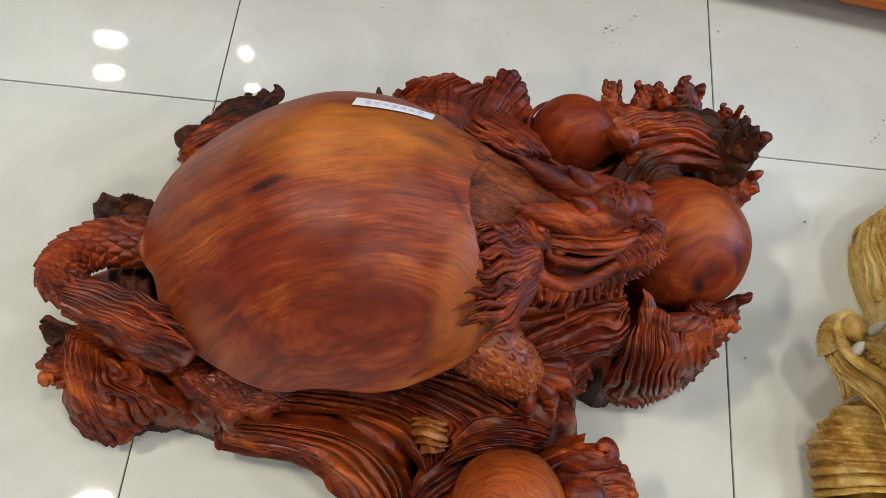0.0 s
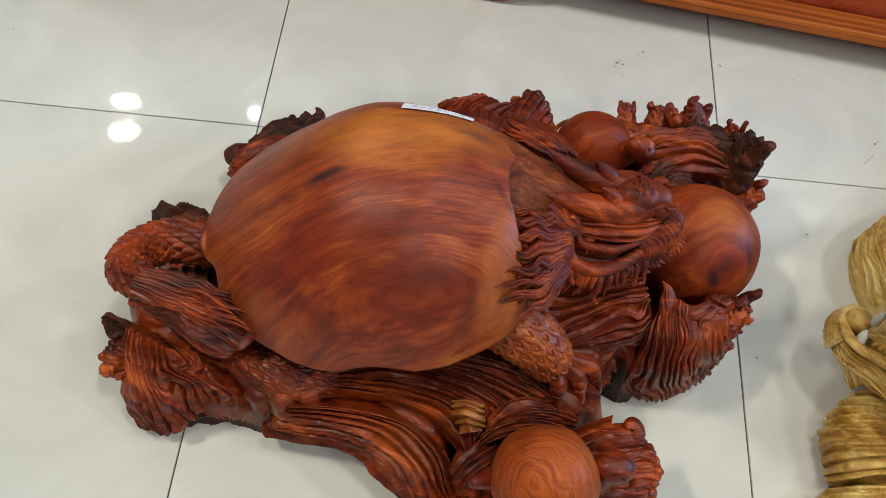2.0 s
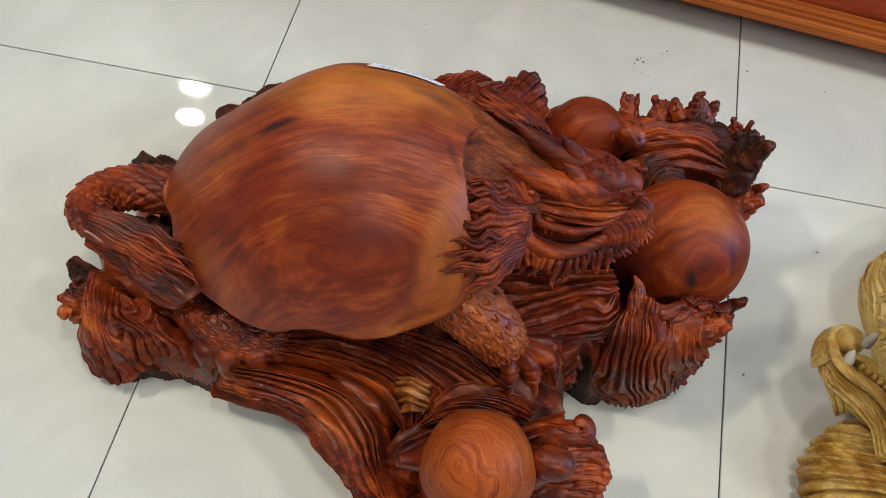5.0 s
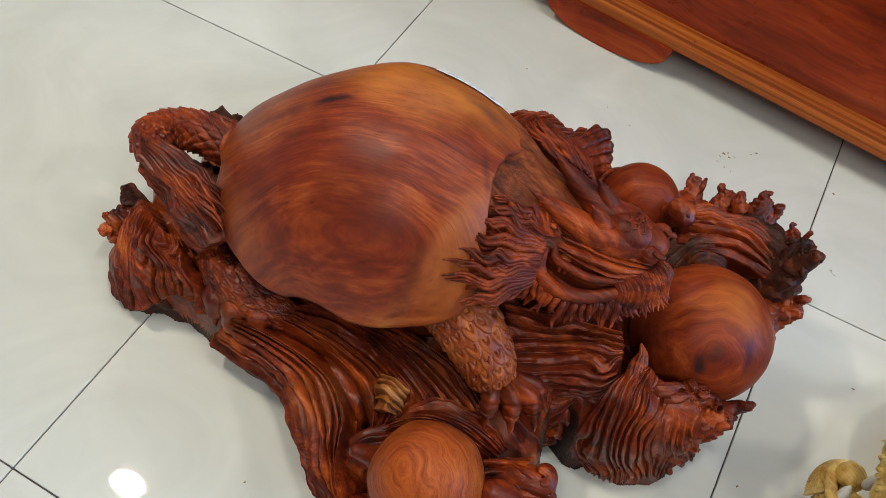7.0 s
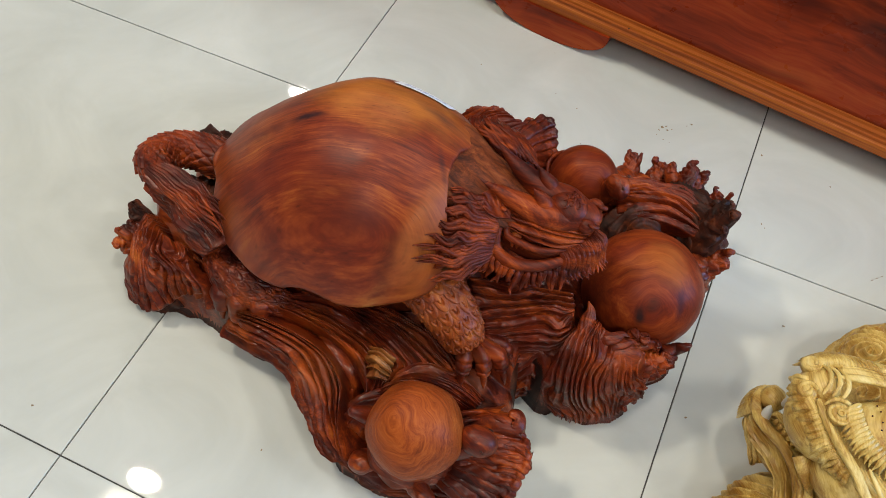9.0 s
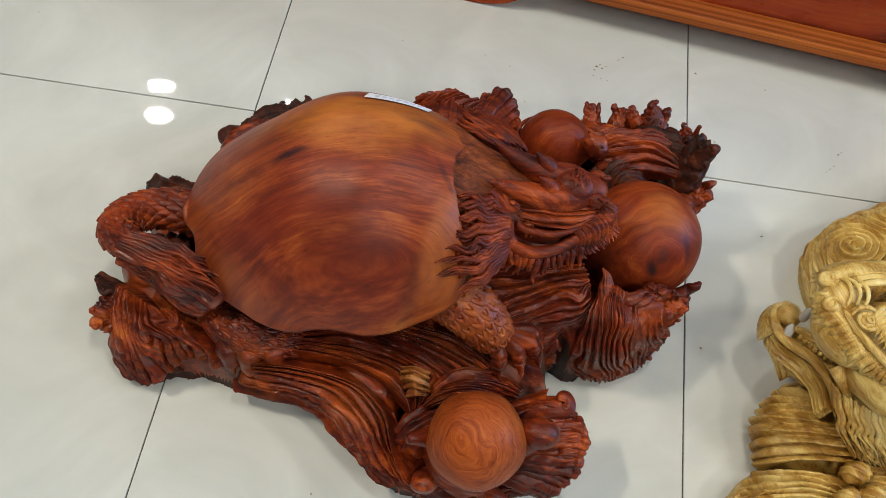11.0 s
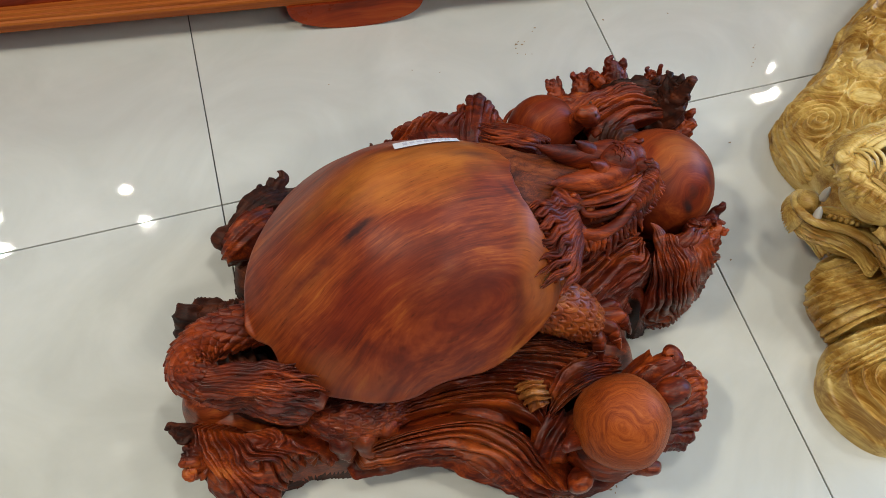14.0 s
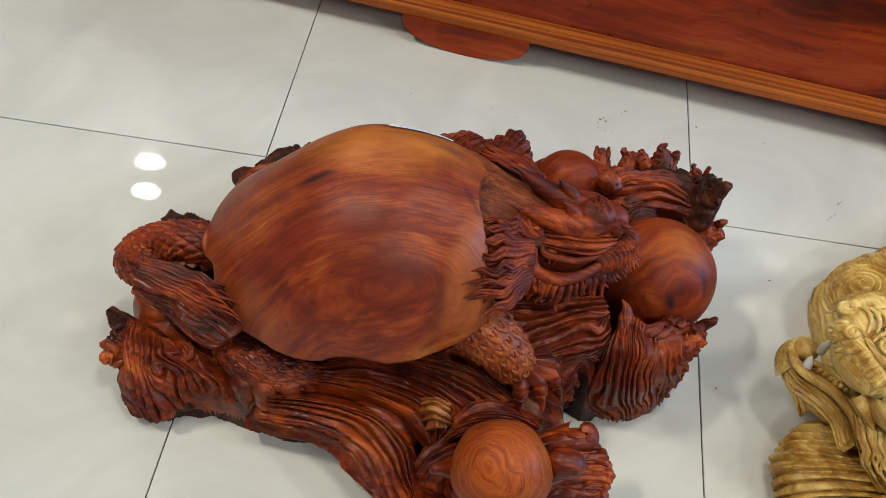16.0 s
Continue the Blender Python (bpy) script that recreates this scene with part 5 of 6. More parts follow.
# small turtle on the far side
blob(S, (0.541, -0.106, 0.170), (0.056, 0.051, 0.061), 3, 90, 60, turn=-0.25, tilt=0.2, rough=0.0012, rscale=18)
u = np.linspace(0, 2 * np.pi, 40)
tube(S, np.stack([0.545 + 0.065 * np.cos(u) * math.cos(-0.25) - 0.051 * np.sin(u) * math.sin(-0.25), -0.108 + 0.065 * np.cos(u) * math.sin(-0.25) + 0.051 * np.sin(u) * math.cos(-0.25), 0.166 - 0.012 * np.cos(u)], -1), [0.0035] * 4, 1, 90, 8, caps=False)
blob(S, (0.598, -0.140, 0.226), (0.021, 0.017, 0.018), 1, 36, 24, turn=-0.5, rough=0.0025, rscale=90)
tube(S, [(0.575, -0.12, 0.165), (0.588, -0.132, 0.205), (0.600, -0.14, 0.222)], [0.018, 0.016, 0.012], 1, 20, 12)
for y in (-0.147, -0.122):
    blob(S, (0.607, y - 0.004, 0.238), (0.0028, 0.0028, 0.0028), 2, 10, 8)

# root mass and wave tips on the far right
blob(S, (0.625, -0.065, 0.115), (0.075, 0.04, 0.05), 1, 70, 46, turn=-0.25, ridge=((0.3, 1, 0.5), 60, 0.004, 1.6), rough=0.006)
blob(S, (0.715, -0.10, 0.14), (0.075, 0.05, 0.065), 2, 80, 52, turn=-0.7, ridge=((0.7, 0.7, 0.1), 55, 0.005, 1.8), rough=0.009)
blob(S, (0.645, -0.16, 0.15), (0.05, 0.045, 0.055), 2, 70, 46, ridge=((0.7, -0.5, 0.4), 60, 0.005, 2.0), rough=0.009)
sheet(S, [[(0.585, -0.075, 0.15), (0.63, -0.055, 0.165), (0.69, -0.05, 0.165), (0.735, -0.075, 0.16)], [(0.59, -0.10, 0.18), (0.635, -0.085, 0.19), (0.69, -0.08, 0.195), (0.745, -0.10, 0.185)], [(0.60, -0.135, 0.19), (0.64, -0.125, 0.20), (0.69, -0.115, 0.205), (0.75, -0.125, 0.19)], [(0.61, -0.175, 0.165), (0.645, -0.165, 0.19), (0.69, -0.155, 0.195), (0.75, -0.15, 0.175)]], 11, 0.011, 1, 90, 44, 0.6, 0.03)
fan_tip(S, (0.608, -0.035, 0.12), (0.597, 0.004, 0.158), 0.022, 0.013, 1, nubs=2, seed=1)
fan_tip(S, (0.645, -0.045, 0.12), (0.650, -0.002, 0.166), 0.034, 0.019, 1, nubs=3, seed=3)
fan_tip(S, (0.685, -0.060, 0.13), (0.691, -0.014, 0.192), 0.042, 0.022, 1, nubs=3, seed=6)
fan_tip(S, (0.735, -0.085, 0.15), (0.748, -0.062, 0.210), 0.024, 0.015, 1, nubs=2, seed=7)
fan_tip(S, (0.735, -0.115, 0.15), (0.763, -0.130, 0.242), 0.045, 0.026, 2, (0.3, -1, 0.2), 4, 8)
fan_tip(S, (0.72, -0.10, 0.15), (0.742, -0.088, 0.205), 0.04, 0.024, 2, (1, 0.2, 0), 3, 18)
fan_tip(S, (0.735, -0.160, 0.13), (0.797, -0.150, 0.172), 0.034, 0.022, 1, (0.2, 0.5, 0.9), 2, 9)
blob(S, (0.75, -0.17, 0.11), (0.035, 0.035, 0.06), 1, turn=0.2, ridge=((0, 0.5, 1), 60, 0.003, 1), rough=0.005)

# crest tips by the pearl
blob(S, (0.68, -0.375, 0.115), (0.062, 0.038, 0.075), 1, 60, 40, turn=0.25, rough=0.004)
fan_tip(S, (0.715, -0.348, 0.115), (0.770, -0.325, 0.135), 0.036, 0.022, 1, (0.3, 0.6, 0.6), 3, 9)
fan_tip(S, (0.71, -0.355, 0.13), (0.748, -0.345, 0.158), 0.034, 0.02, 1, (0.6, -0.6, 0.3), 3, 10)
claws(S, (0.70, -0.35, 0.16), [(0.70, -0.352, 0.195), (0.718, -0.348, 0.19), (0.735, -0.345, 0.178)], 0.015, 0.008, 1, 12)
lock(S, [(0.640, -0.395, 0.180), (0.634, -0.372, 0.200), (0.630, -0.354, 0.211), (0.626, -0.342, 0.216)], 0.012, 1, 4, 401, 0.6, shape=(0.6, 1.0, 0.8, 0.4, 0.08))
# leafy tips down the crest's far edge
for i in range(13):
    f, row = (i % 7) / 6, i // 7
    q = np.array([0.668 + 0.066 * f, -0.376 + 0.012 * f - 0.018 * row, 0.196 - 0.060 * f - 0.028 * row])
    o = np.array([0.024 + 0.006 * math.sin(i * 2.1), 0.014 - 0.010 * f, 0.008 - 0.016 * f])
    lock(S, [q - o * 0.5, q + np.array([0, 0, 0.004]), q + o * 0.55 + np.array([0, 0, 0.004]), q + o], 0.0095, 1, 3, 410 + i, 0.6, wave=0.15, shape=(0.6, 1.0, 0.9, 0.5, 0.06), n=40)

# golden scallop in the waves
sheet(S, [[(0.362, -0.505, 0.145), (0.385, -0.510, 0.166), (0.410, -0.508, 0.150)], [(0.366, -0.528, 0.138), (0.388, -0.530, 0.163), (0.412, -0.528, 0.146)], [(0.374, -0.550, 0.128), (0.395, -0.550, 0.150), (0.414, -0.542, 0.138)]], 5, 0.010, 5, 50, 30, 0.4, 0.012, 0.1)

# small turtle on the near side, with its waves
u = np.linspace(0, 2 * np.pi, 121)[:-1][:, None]
v = np.linspace(0.002, 1, 50)[None]
brim = 0.0635 * (1 + 0.035 * np.abs(np.cos(2.5 * u + 0.4)) ** 3 + 0.02 * np.cos(u - 0.3))
dome = np.stack(np.broadcast_arrays(0.4808 + brim * v * np.cos(u), -0.6053 + brim * v * np.sin(u), 0.182 + 0.070 * (1 - v ** 2.3) ** 0.62), -1)
dome = dome + 0.0009 * vnoise(dome, 30, 5)[..., None] * np.array([0, 0, 1.0])
low_ = [dome[:, -1] + np.array([0, 0, -0.003]), (dome[:, -1] - np.array([0.4808, -0.6053, 0])) * np.array([0.93, 0.93, 1]) + np.array([0.4808, -0.6053, -0.006]), (dome[:, -1] - np.array([0.4808, -0.6053, 0])) * np.array([0.8, 0.8, 1]) + np.array([0.4808, -0.6053, -0.05])]
S.grid(np.concatenate([dome, np.stack(low_, 1)], 1), 4, wrap_u=True)
blob(S, (0.475, -0.60, 0.11), (0.062, 0.06, 0.07), 1, ridge=((0.3, 0.2, 1), 60, 0.004, 1), rough=0.003)
blob(S, (0.562, -0.585, 0.188), (0.027, 0.020, 0.022), 1, 40, 28, turn=0.1, rough=0.001)
tube(S, [(0.52, -0.595, 0.155), (0.545, -0.59, 0.172), (0.562, -0.585, 0.186)], [0.024, 0.021, 0.016], 1, 24, 14)
for y in (-0.601, -0.569):
    tube(S, [(0.5715 + 0.0035 * math.cos(t_), y, 0.196 + 0.0035 * math.sin(t_)) for t_ in np.linspace(0, 6.28, 12)], [0.0012] * 3, 2, 24, 6, caps=False)
    blob(S, (0.5715, y, 0.196), (0.002, 0.002, 0.002), 1, 10, 8)
tube(S, [(0.425, -0.605, 0.165), (0.405, -0.615, 0.182), (0.394, -0.621, 0.190)], [0.016, 0.010, 0.006], 1, 24, 12)
blob(S, (0.515, -0.652, 0.10), (0.024, 0.014, 0.016), 1, 40, 26, turn=-0.4, rough=0.003, rscale=60)
blob(S, (0.425, -0.645, 0.095), (0.022, 0.016, 0.018), 1, 40, 26, turn=0.6, rough=0.003, rscale=60)
blob(S, (0.405, -0.580, 0.105), (0.045, 0.032, 0.034), 1, 60, 40, turn=0.9, ridge=((0.7, -0.6, 0.2), 75, 0.004, 1.0), rough=0.003)
tube(S, [(0.54, -0.545, 0.12), (0.575, -0.535, 0.145), (0.597, -0.532, 0.152), (0.593, -0.522, 0.160), (0.582, -0.525, 0.163)], [0.018, 0.017, 0.013, 0.010, 0.005], 1, 40, 18, lambda s, a: 0.0015 * np.cos(6 * a + 5 * s))
knuckles(S, [(0.545, -0.565, 0.125), (0.525, -0.620, 0.075)], [(0.606, -0.536, 0.140), (0.622, -0.552, 0.138), (0.628, -0.568, 0.130), (0.624, -0.585, 0.118), (0.622, -0.600, 0.100), (0.606, -0.618, 0.082), (0.590, -0.628, 0.062)], 10, 0.0092, 1, 740, 0.008)

turtle = S.build("dragon_turtle_carving", [mat_shell, mat_carved, mat_dark_wood, mat_ball, mat_turtle, mat_gold, mat_neck, mat_head, mat_scale])
tagged(turtle, "polished red-brown rosewood carving of a dragon-headed turtle on waves", "wood carving")

# ---- the yellow carving beside it ----
def curl(S, c, r, h, turns=3.0, amp=0.006, mat=0, lean=(0, 0), nu=110, nv=46, phase=0.0):
    """A rounded boss with a spiral groove, standing on the floor."""
    u, v = np.meshgrid(np.linspace(0, 2 * np.pi, nu + 1)[:-1], np.linspace(0.004, 1, nv), indexing="ij")
    rad = r * (1 + 0.05 * np.sin(3 * u + phase))
    x, y = c[0] + rad * v * np.cos(u) + lean[0] * (1 - v), c[1] + rad * v * np.sin(u) + lean[1] * (1 - v)
    top = np.sqrt(np.clip(1 - v ** 3.2, 0, 1))
    groove = amp * (1 - 2 * np.abs(np.sin(math.pi * (turns * v ** 0.8 - u / (2 * np.pi) + phase))) ** 0.8)
    z = c[2] + h * top + groove * np.clip(14 * (1 - v), 0, 1)
    S.grid(np.stack([x, y, z], -1), mat, wrap_u=True)


Y = Sculpt()
CORE = (1.15, -0.35, -0.25)
# body: a low heap filled with cloud scrolls and plate scales
EDGE = spline([(1.52, 0.21), (1.396, 0.151), (1.322, 0.108), (1.252, 0.07), (1.2, 0.024), (1.159, -0.017), (1.088, -0.064), (1.024, -0.103), (0.998, -0.141), (0.99, -0.181), (0.994, -0.22), (1.005, -0.27), (0.99, -0.36), (1.0, -0.5), (1.03, -0.62)], 420)
hx, hy = np.meshgrid(np.linspace(0.97, 1.58, 480), np.linspace(-0.66, 0.24, 680), indexing="ij")
loop = np.concatenate([EDGE, [(1.02, -0.70), (1.7, -0.70), (1.7, 0.30)]])
inside = np.zeros(hx.shape, bool)
for (x0, y0), (x1, y1) in zip(loop, np.roll(loop, -1, 0)):
    if abs(y1 - y0) > 1e-9:
        inside ^= ((y0 > hy) != (y1 > hy)) & (hx < (x1 - x0) * (hy - y0) / (y1 - y0) + x0)
dist = np.full(hx.shape, 9.0)
for x0, y0 in EDGE[::2]:
    dist = np.minimum(dist, np.hypot(hx - x0, hy - y0))
q = np.stack([hx, hy, 0 * hx], -1)
hz = 0.085 * (1 - np.exp(-dist / 0.009)) + 0.075 * np.clip(dist / 0.22, 0, 1) ** 1.2
CLOUDS = [(1.033, -0.173, 0.05), (1.105, -0.100, 0.045), (1.181, -0.034, 0.05), (1.299, 0.036, 0.058), (1.036, -0.245, 0.05), (1.40, 0.10, 0.06), (1.235, 0.03, 0.03), (1.07, -0.30, 0.05), (1.12, -0.22, 0.05), (1.34, 0.085, 0.03)]
PLATES = [(1.188, -0.090, 0.045), (1.245, -0.060, 0.045), (1.315, -0.03, 0.05), (1.39, 0.02, 0.05), (1.138, -0.150, 0.042), (1.205, -0.165, 0.048), (1.275, -0.13, 0.05), (1.35, -0.09, 0.052), (1.42, -0.05, 0.05), (1.17, -0.235, 0.05), (1.25, -0.225, 0.05), (1.33, -0.19, 0.052), (1.42, -0.15, 0.055), (1.22, -0.30, 0.05), (1.31, -0.28, 0.052), (1.40, -0.25, 0.055), (1.48, -0.1, 0.06), (1.48, -0.2, 0.06)]
near, what = np.full(hx.shape, 9.0), np.zeros(hx.shape)
warp_ = 0.010 * vnoise(q, 28, 3)
for i, (cx, cy, r) in enumerate(CLOUDS + PLATES):
    dx, dy = hx - cx, hy - cy
    d = np.hypot(dx, dy) / r
    if i < len(CLOUDS):
        ph = (d * 3.8 + warp_ * 60 + np.arctan2(dy, dx) / (2 * np.pi) * (1 if i % 2 else -1) + i * 0.3)
        f = ph % 1
        prof = 0.0165 * np.where(f < 0.72, (f / 0.72) ** 1.3, (1 - f) / 0.28) + 0.012 * np.exp(-d * d * 1.6)
    else:
        prof = 0.006 * (1 - np.clip(d, 0, 1.2) ** 2) + 0.003 * vnoise(q, 70, 8) + 0.011 * np.exp(-((d - 0.80) / 0.10) ** 2) - 0.006 * np.exp(-((d - 0.62) / 0.06) ** 2)
    k_ = d + (0.12 if i >= len(CLOUDS) else 0) * (dx - dy) / r
    what, near = np.where(k_ < near, prof, what), np.minimum(near, k_)
hz = (hz + what * np.clip(dist / 0.012, 0, 1)) * np.clip(dist / 0.004, 0, 1)
cell = inside[:-1, :-1] & inside[1:, :-1] & inside[:-1, 1:] & inside[1:, 1:]
Y.grid(np.stack([hx, hy, np.where(inside, hz, 0)], -1), 0, keep=cell)
skirt = np.stack([np.column_stack([EDGE, np.full(len(EDGE), 0.012)]), np.column_stack([EDGE + 0.002, np.zeros(len(EDGE))])])
Y.grid(skirt, 0)
side_ = EDGE[:330]
inw = unit(np.array([1.32, -0.28]) - side_)
sheet(Y, [np.column_stack([side_ + inw * o, np.full(len(side_), z_) + 0.006 * np.sin(np.arange(len(side_)) * 0.05)])[::11].tolist() for o, z_ in ((0.001, 0.004), (0.004, 0.035), (0.010, 0.068), (0.024, 0.092))], 7, 0.009, 0, 260, 79, 0.7, 0.006, 0.2, 14, CORE, 0.3)
# striped wave lobes in front
blob(Y, (0.985, -0.470, 0.02), (0.085, 0.066, 0.062), 0, 60, 40, turn=0.1)
blob(Y, (0.99, -0.60, 0.0), (0.13, 0.09, 0.075), 0, 60, 40)
sheet(Y, [[(0.935, -0.405, 0.03), (0.955, -0.408, 0.085), (1.0, -0.42, 0.11), (1.1, -0.41, 0.125)], [(0.900, -0.450, 0.02), (0.925, -0.452, 0.08), (0.985, -0.462, 0.11), (1.09, -0.46, 0.125)], [(0.888, -0.500, 0.02), (0.918, -0.498, 0.078), (0.98, -0.500, 0.105), (1.07, -0.505, 0.12)], [(0.895, -0.535, 0.02), (0.93, -0.530, 0.068), (0.99, -0.528, 0.095), (1.07, -0.54, 0.11)]], 9, 0.0135, 0, 90, 71, 0.3, 0.02, 0.06, 18, CORE)
sheet(Y, [[(0.890, -0.535, 0.02), (0.935, -0.540, 0.075), (0.99, -0.548, 0.095), (1.05, -0.575, 0.10)], [(0.862, -0.575, 0.02), (0.915, -0.570, 0.08), (0.98, -0.572, 0.095), (1.04, -0.60, 0.095)], [(0.848, -0.61, 0.02), (0.895, -0.60, 0.075), (0.96, -0.595, 0.09), (1.02, -0.62, 0.09)]], 6, 0.0130, 0, 90, 72, 0.3, 0.02, 0.06, 18, CORE)
curl(Y, (0.935, -0.632, 0.0), 0.088, 0.085, 6.5, 0.0085, 0, (0.004, 0.0), 220, 170, 0.2)
for i, (x, y) in enumerate(((1.02, -0.50), (1.005, -0.545), (1.025, -0.575), (0.99, -0.585))):
    blob(Y, (x, y, 0.112), (0.022, 0.016, 0.018), 0, 50, 30, turn=0.2 * i, ridge=((0.4, 1, 0), 120, 0.0022, 0.3))
# head: skull, spotted forehead
tube(Y, [(1.35, -0.40, 0.16), (1.16, -0.395, 0.20), (1.06, -0.39, 0.212), (0.985, -0.388, 0.218), (0.935, -0.376, 0.225)], [0.10, 0.085, 0.062, 0.048, 0.028], 0, 80, 50, lambda s, a: 0.002 * np.cos(5 * a + 7 * s), 0.85)
blob(Y, (1.040, -0.388, 0.262), (0.078, 0.044, 0.038), 0, 80, 50, turn=0.12, rough=0.0015)
for i in range(46):
    a_, r_ = i * 2.399, 0.0056 * math.sqrt(i)
    x_, y_ = 1.5 * r_ * math.cos(a_), 0.85 * r_ * math.sin(a_)
    blob(Y, (1.040 + x_, -0.388 + y_, 0.2625 + 0.038 * math.sqrt(max(0, 1 - (x_ / 0.078) ** 2 - (y_ / 0.044) ** 2))), (0.0012, 0.0012, 0.001), 1, 8, 6)
blob(Y, (0.952, -0.398, 0.240), (0.052, 0.046, 0.040), 0, 60, 40, turn=-0.6, rough=0.0015)
blob(Y, (1.015, -0.452, 0.215), (0.066, 0.046, 0.042), 0, 60, 40, turn=-0.5, rough=0.002)
# nose with rolled nostrils and folds over the bridge
blob(Y, (0.930, -0.362, 0.258), (0.027, 0.029, 0.030), 0, 60, 40, rough=0.0012, rscale=60)
for cx_, cy_, way in ((0.912, -0.383, 1), (0.910, -0.343, -1)):
    a = np.linspace(0.2, 7.2, 30)
    rad = 0.0115 * (1 - a / 9.5)
    blob(Y, (cx_ + 0.002, cy_, 0.272), (0.013, 0.013, 0.012), 0, 30, 20)
    tube(Y, np.stack([cx_ + rad * np.cos(a), cy_ + way * rad * np.sin(a), 0.280 + 0.004 * np.cos(a)], -1), [0.0028, 0.0045, 0.0040, 0.0020], 0, 60, 12)
for k in range(3):
    o = 0.011 * k
    tube(Y, [(0.916 + o, -0.336 + 0.2 * o, 0.276), (0.929 + o, -0.349, 0.289), (0.934 + o, -0.366, 0.290), (0.930 + o, -0.383, 0.283)], [0.0015, 0.0030, 0.0030, 0.0015], 0, 36, 12, None, 0.7)
# whisker pad: a fringe of bent hairs from the nose round to the cheek
ROOTS = spline([(0.908, -0.366, 0.272), (0.914, -0.388, 0.272), (0.925, -0.405, 0.273), (0.942, -0.424, 0.270), (0.960, -0.443, 0.264), (0.985, -0.459, 0.257)], 40)
TIPS = spline([(0.892, -0.356, 0.240), (0.892, -0.378, 0.234), (0.901, -0.408, 0.227), (0.920, -0.431, 0.221), (0.946, -0.449, 0.216), (0.985, -0.466, 0.224)], 40)
TIPS = ROOTS + (TIPS - ROOTS) * 0.62 + np.array([0.002, 0.002, 0.002])
sheet(Y, [ROOTS[::6], (ROOTS[::6] + TIPS[::6]) / 2 + np.array([-0.001, -0.001, -0.002]), TIPS[::6] + np.array([0.004, 0.003, -0.004])], 3, 0.002, 0, 60, 81, 0.2, 0.004, 0.1, 14, CORE)
for i in range(40):
    r_, t_ = ROOTS[i], TIPS[i]
    out = unit(t_ - r_) * 0.006 * (0.4 + 0.6 * math.sin(i * 2.7) ** 2)
    w_ = np.array([0.003 * math.sin(i * 1.3), 0.003 * math.cos(i * 1.7), 0])
    lock(Y, [r_ + np.array([0.010, 0.008, 0.004]), r_ + np.array([0, 0, 0.005]), (r_ + t_) / 2 + np.array([-0.004, -0.004, 0.007]) + w_, t_ + np.array([-0.002, -0.002, 0.003]) - w_, t_ + out], 0.0036, 0, 2, 400 + i, 0.9, up=(-0.5, -0.5, 0.7), wave=0.22, shape=(0.5, 0.9, 1.0, 0.7, 0.1), n=36)
# hair on the far side of the nose, then the long smooth brow bar and the mane behind it
FROOT = spline([(0.914, -0.348, 0.276), (0.924, -0.334, 0.280), (0.948, -0.326, 0.282), (0.990, -0.318, 0.277)], 26)
FTIP = spline([(0.897, -0.338, 0.248), (0.910, -0.318, 0.248), (0.936, -0.300, 0.250), (0.985, -0.292, 0.252)], 26)
for i in range(26):
    r_, t_ = FROOT[i], FTIP[i]
    lock(Y, [r_ + np.array([0.006, -0.008, 0.0]), r_ + np.array([0, 0, 0.004]), (r_ + t_) / 2 + np.array([-0.002, 0.002, 0.007]), t_ + (t_ - r_) * 0.15 * math.sin(i * 2.1)], 0.0036, 0, 2, 440 + i, 0.9, wave=0.2, n=30)
tube(Y, [(0.938, -0.354, 0.284), (0.965, -0.346, 0.290), (1.00, -0.338, 0.289), (1.05, -0.331, 0.283), (1.12, -0.325, 0.265)], [0.003, 0.005, 0.0055, 0.0055, 0.005], 0, 50, 24, None, 0.7)
strands(Y, [[(0.945, -0.342, 0.284), (0.985, -0.334, 0.288), (1.04, -0.326, 0.282), (1.12, -0.318, 0.262)], [(0.942, -0.330, 0.280), (0.985, -0.320, 0.280), (1.04, -0.312, 0.274), (1.12, -0.304, 0.256)], [(0.938, -0.316, 0.264), (0.980, -0.302, 0.266), (1.04, -0.294, 0.262), (1.12, -0.288, 0.248)]], 11, 0.0036, 0, 501, 0.0022, 2.0, ends=(0.85, 1.0))
sheet(Y, [[(0.935, -0.322, 0.258), (0.975, -0.315, 0.266), (1.05, -0.308, 0.262), (1.15, -0.302, 0.248)], [(0.935, -0.305, 0.236), (0.975, -0.292, 0.244), (1.05, -0.282, 0.244), (1.15, -0.275, 0.232)], [(0.945, -0.298, 0.185), (0.985, -0.274, 0.195), (1.05, -0.260, 0.198), (1.15, -0.250, 0.185)]], 10, 0.010, 0, 80, 82, 0.5, 0.015, 0.12, 14, CORE, 0.3)
# smooth fold from the nose past the eye down to the cheek
FOLD = [(0.926, -0.390, 0.283), (0.941, -0.416, 0.283), (0.962, -0.437, 0.279), (0.987, -0.459, 0.272), (1.008, -0.481, 0.262), (1.033, -0.503, 0.246), (1.062, -0.517, 0.232), (1.10, -0.525, 0.215)]
tube(Y, FOLD, [0.003, 0.005, 0.006, 0.0065, 0.0065, 0.006, 0.006, 0.005], 0, 90, 26, lambda s, a: 0.0006 * np.cos(3 * a + 9 * s), 0.75)
tube(Y, [(x + 0.014, y + 0.010, z + 0.003) for x, y, z in FOLD[3:]], [0.002, 0.0035, 0.004, 0.004, 0.003], 0, 70, 16, None, 0.8)
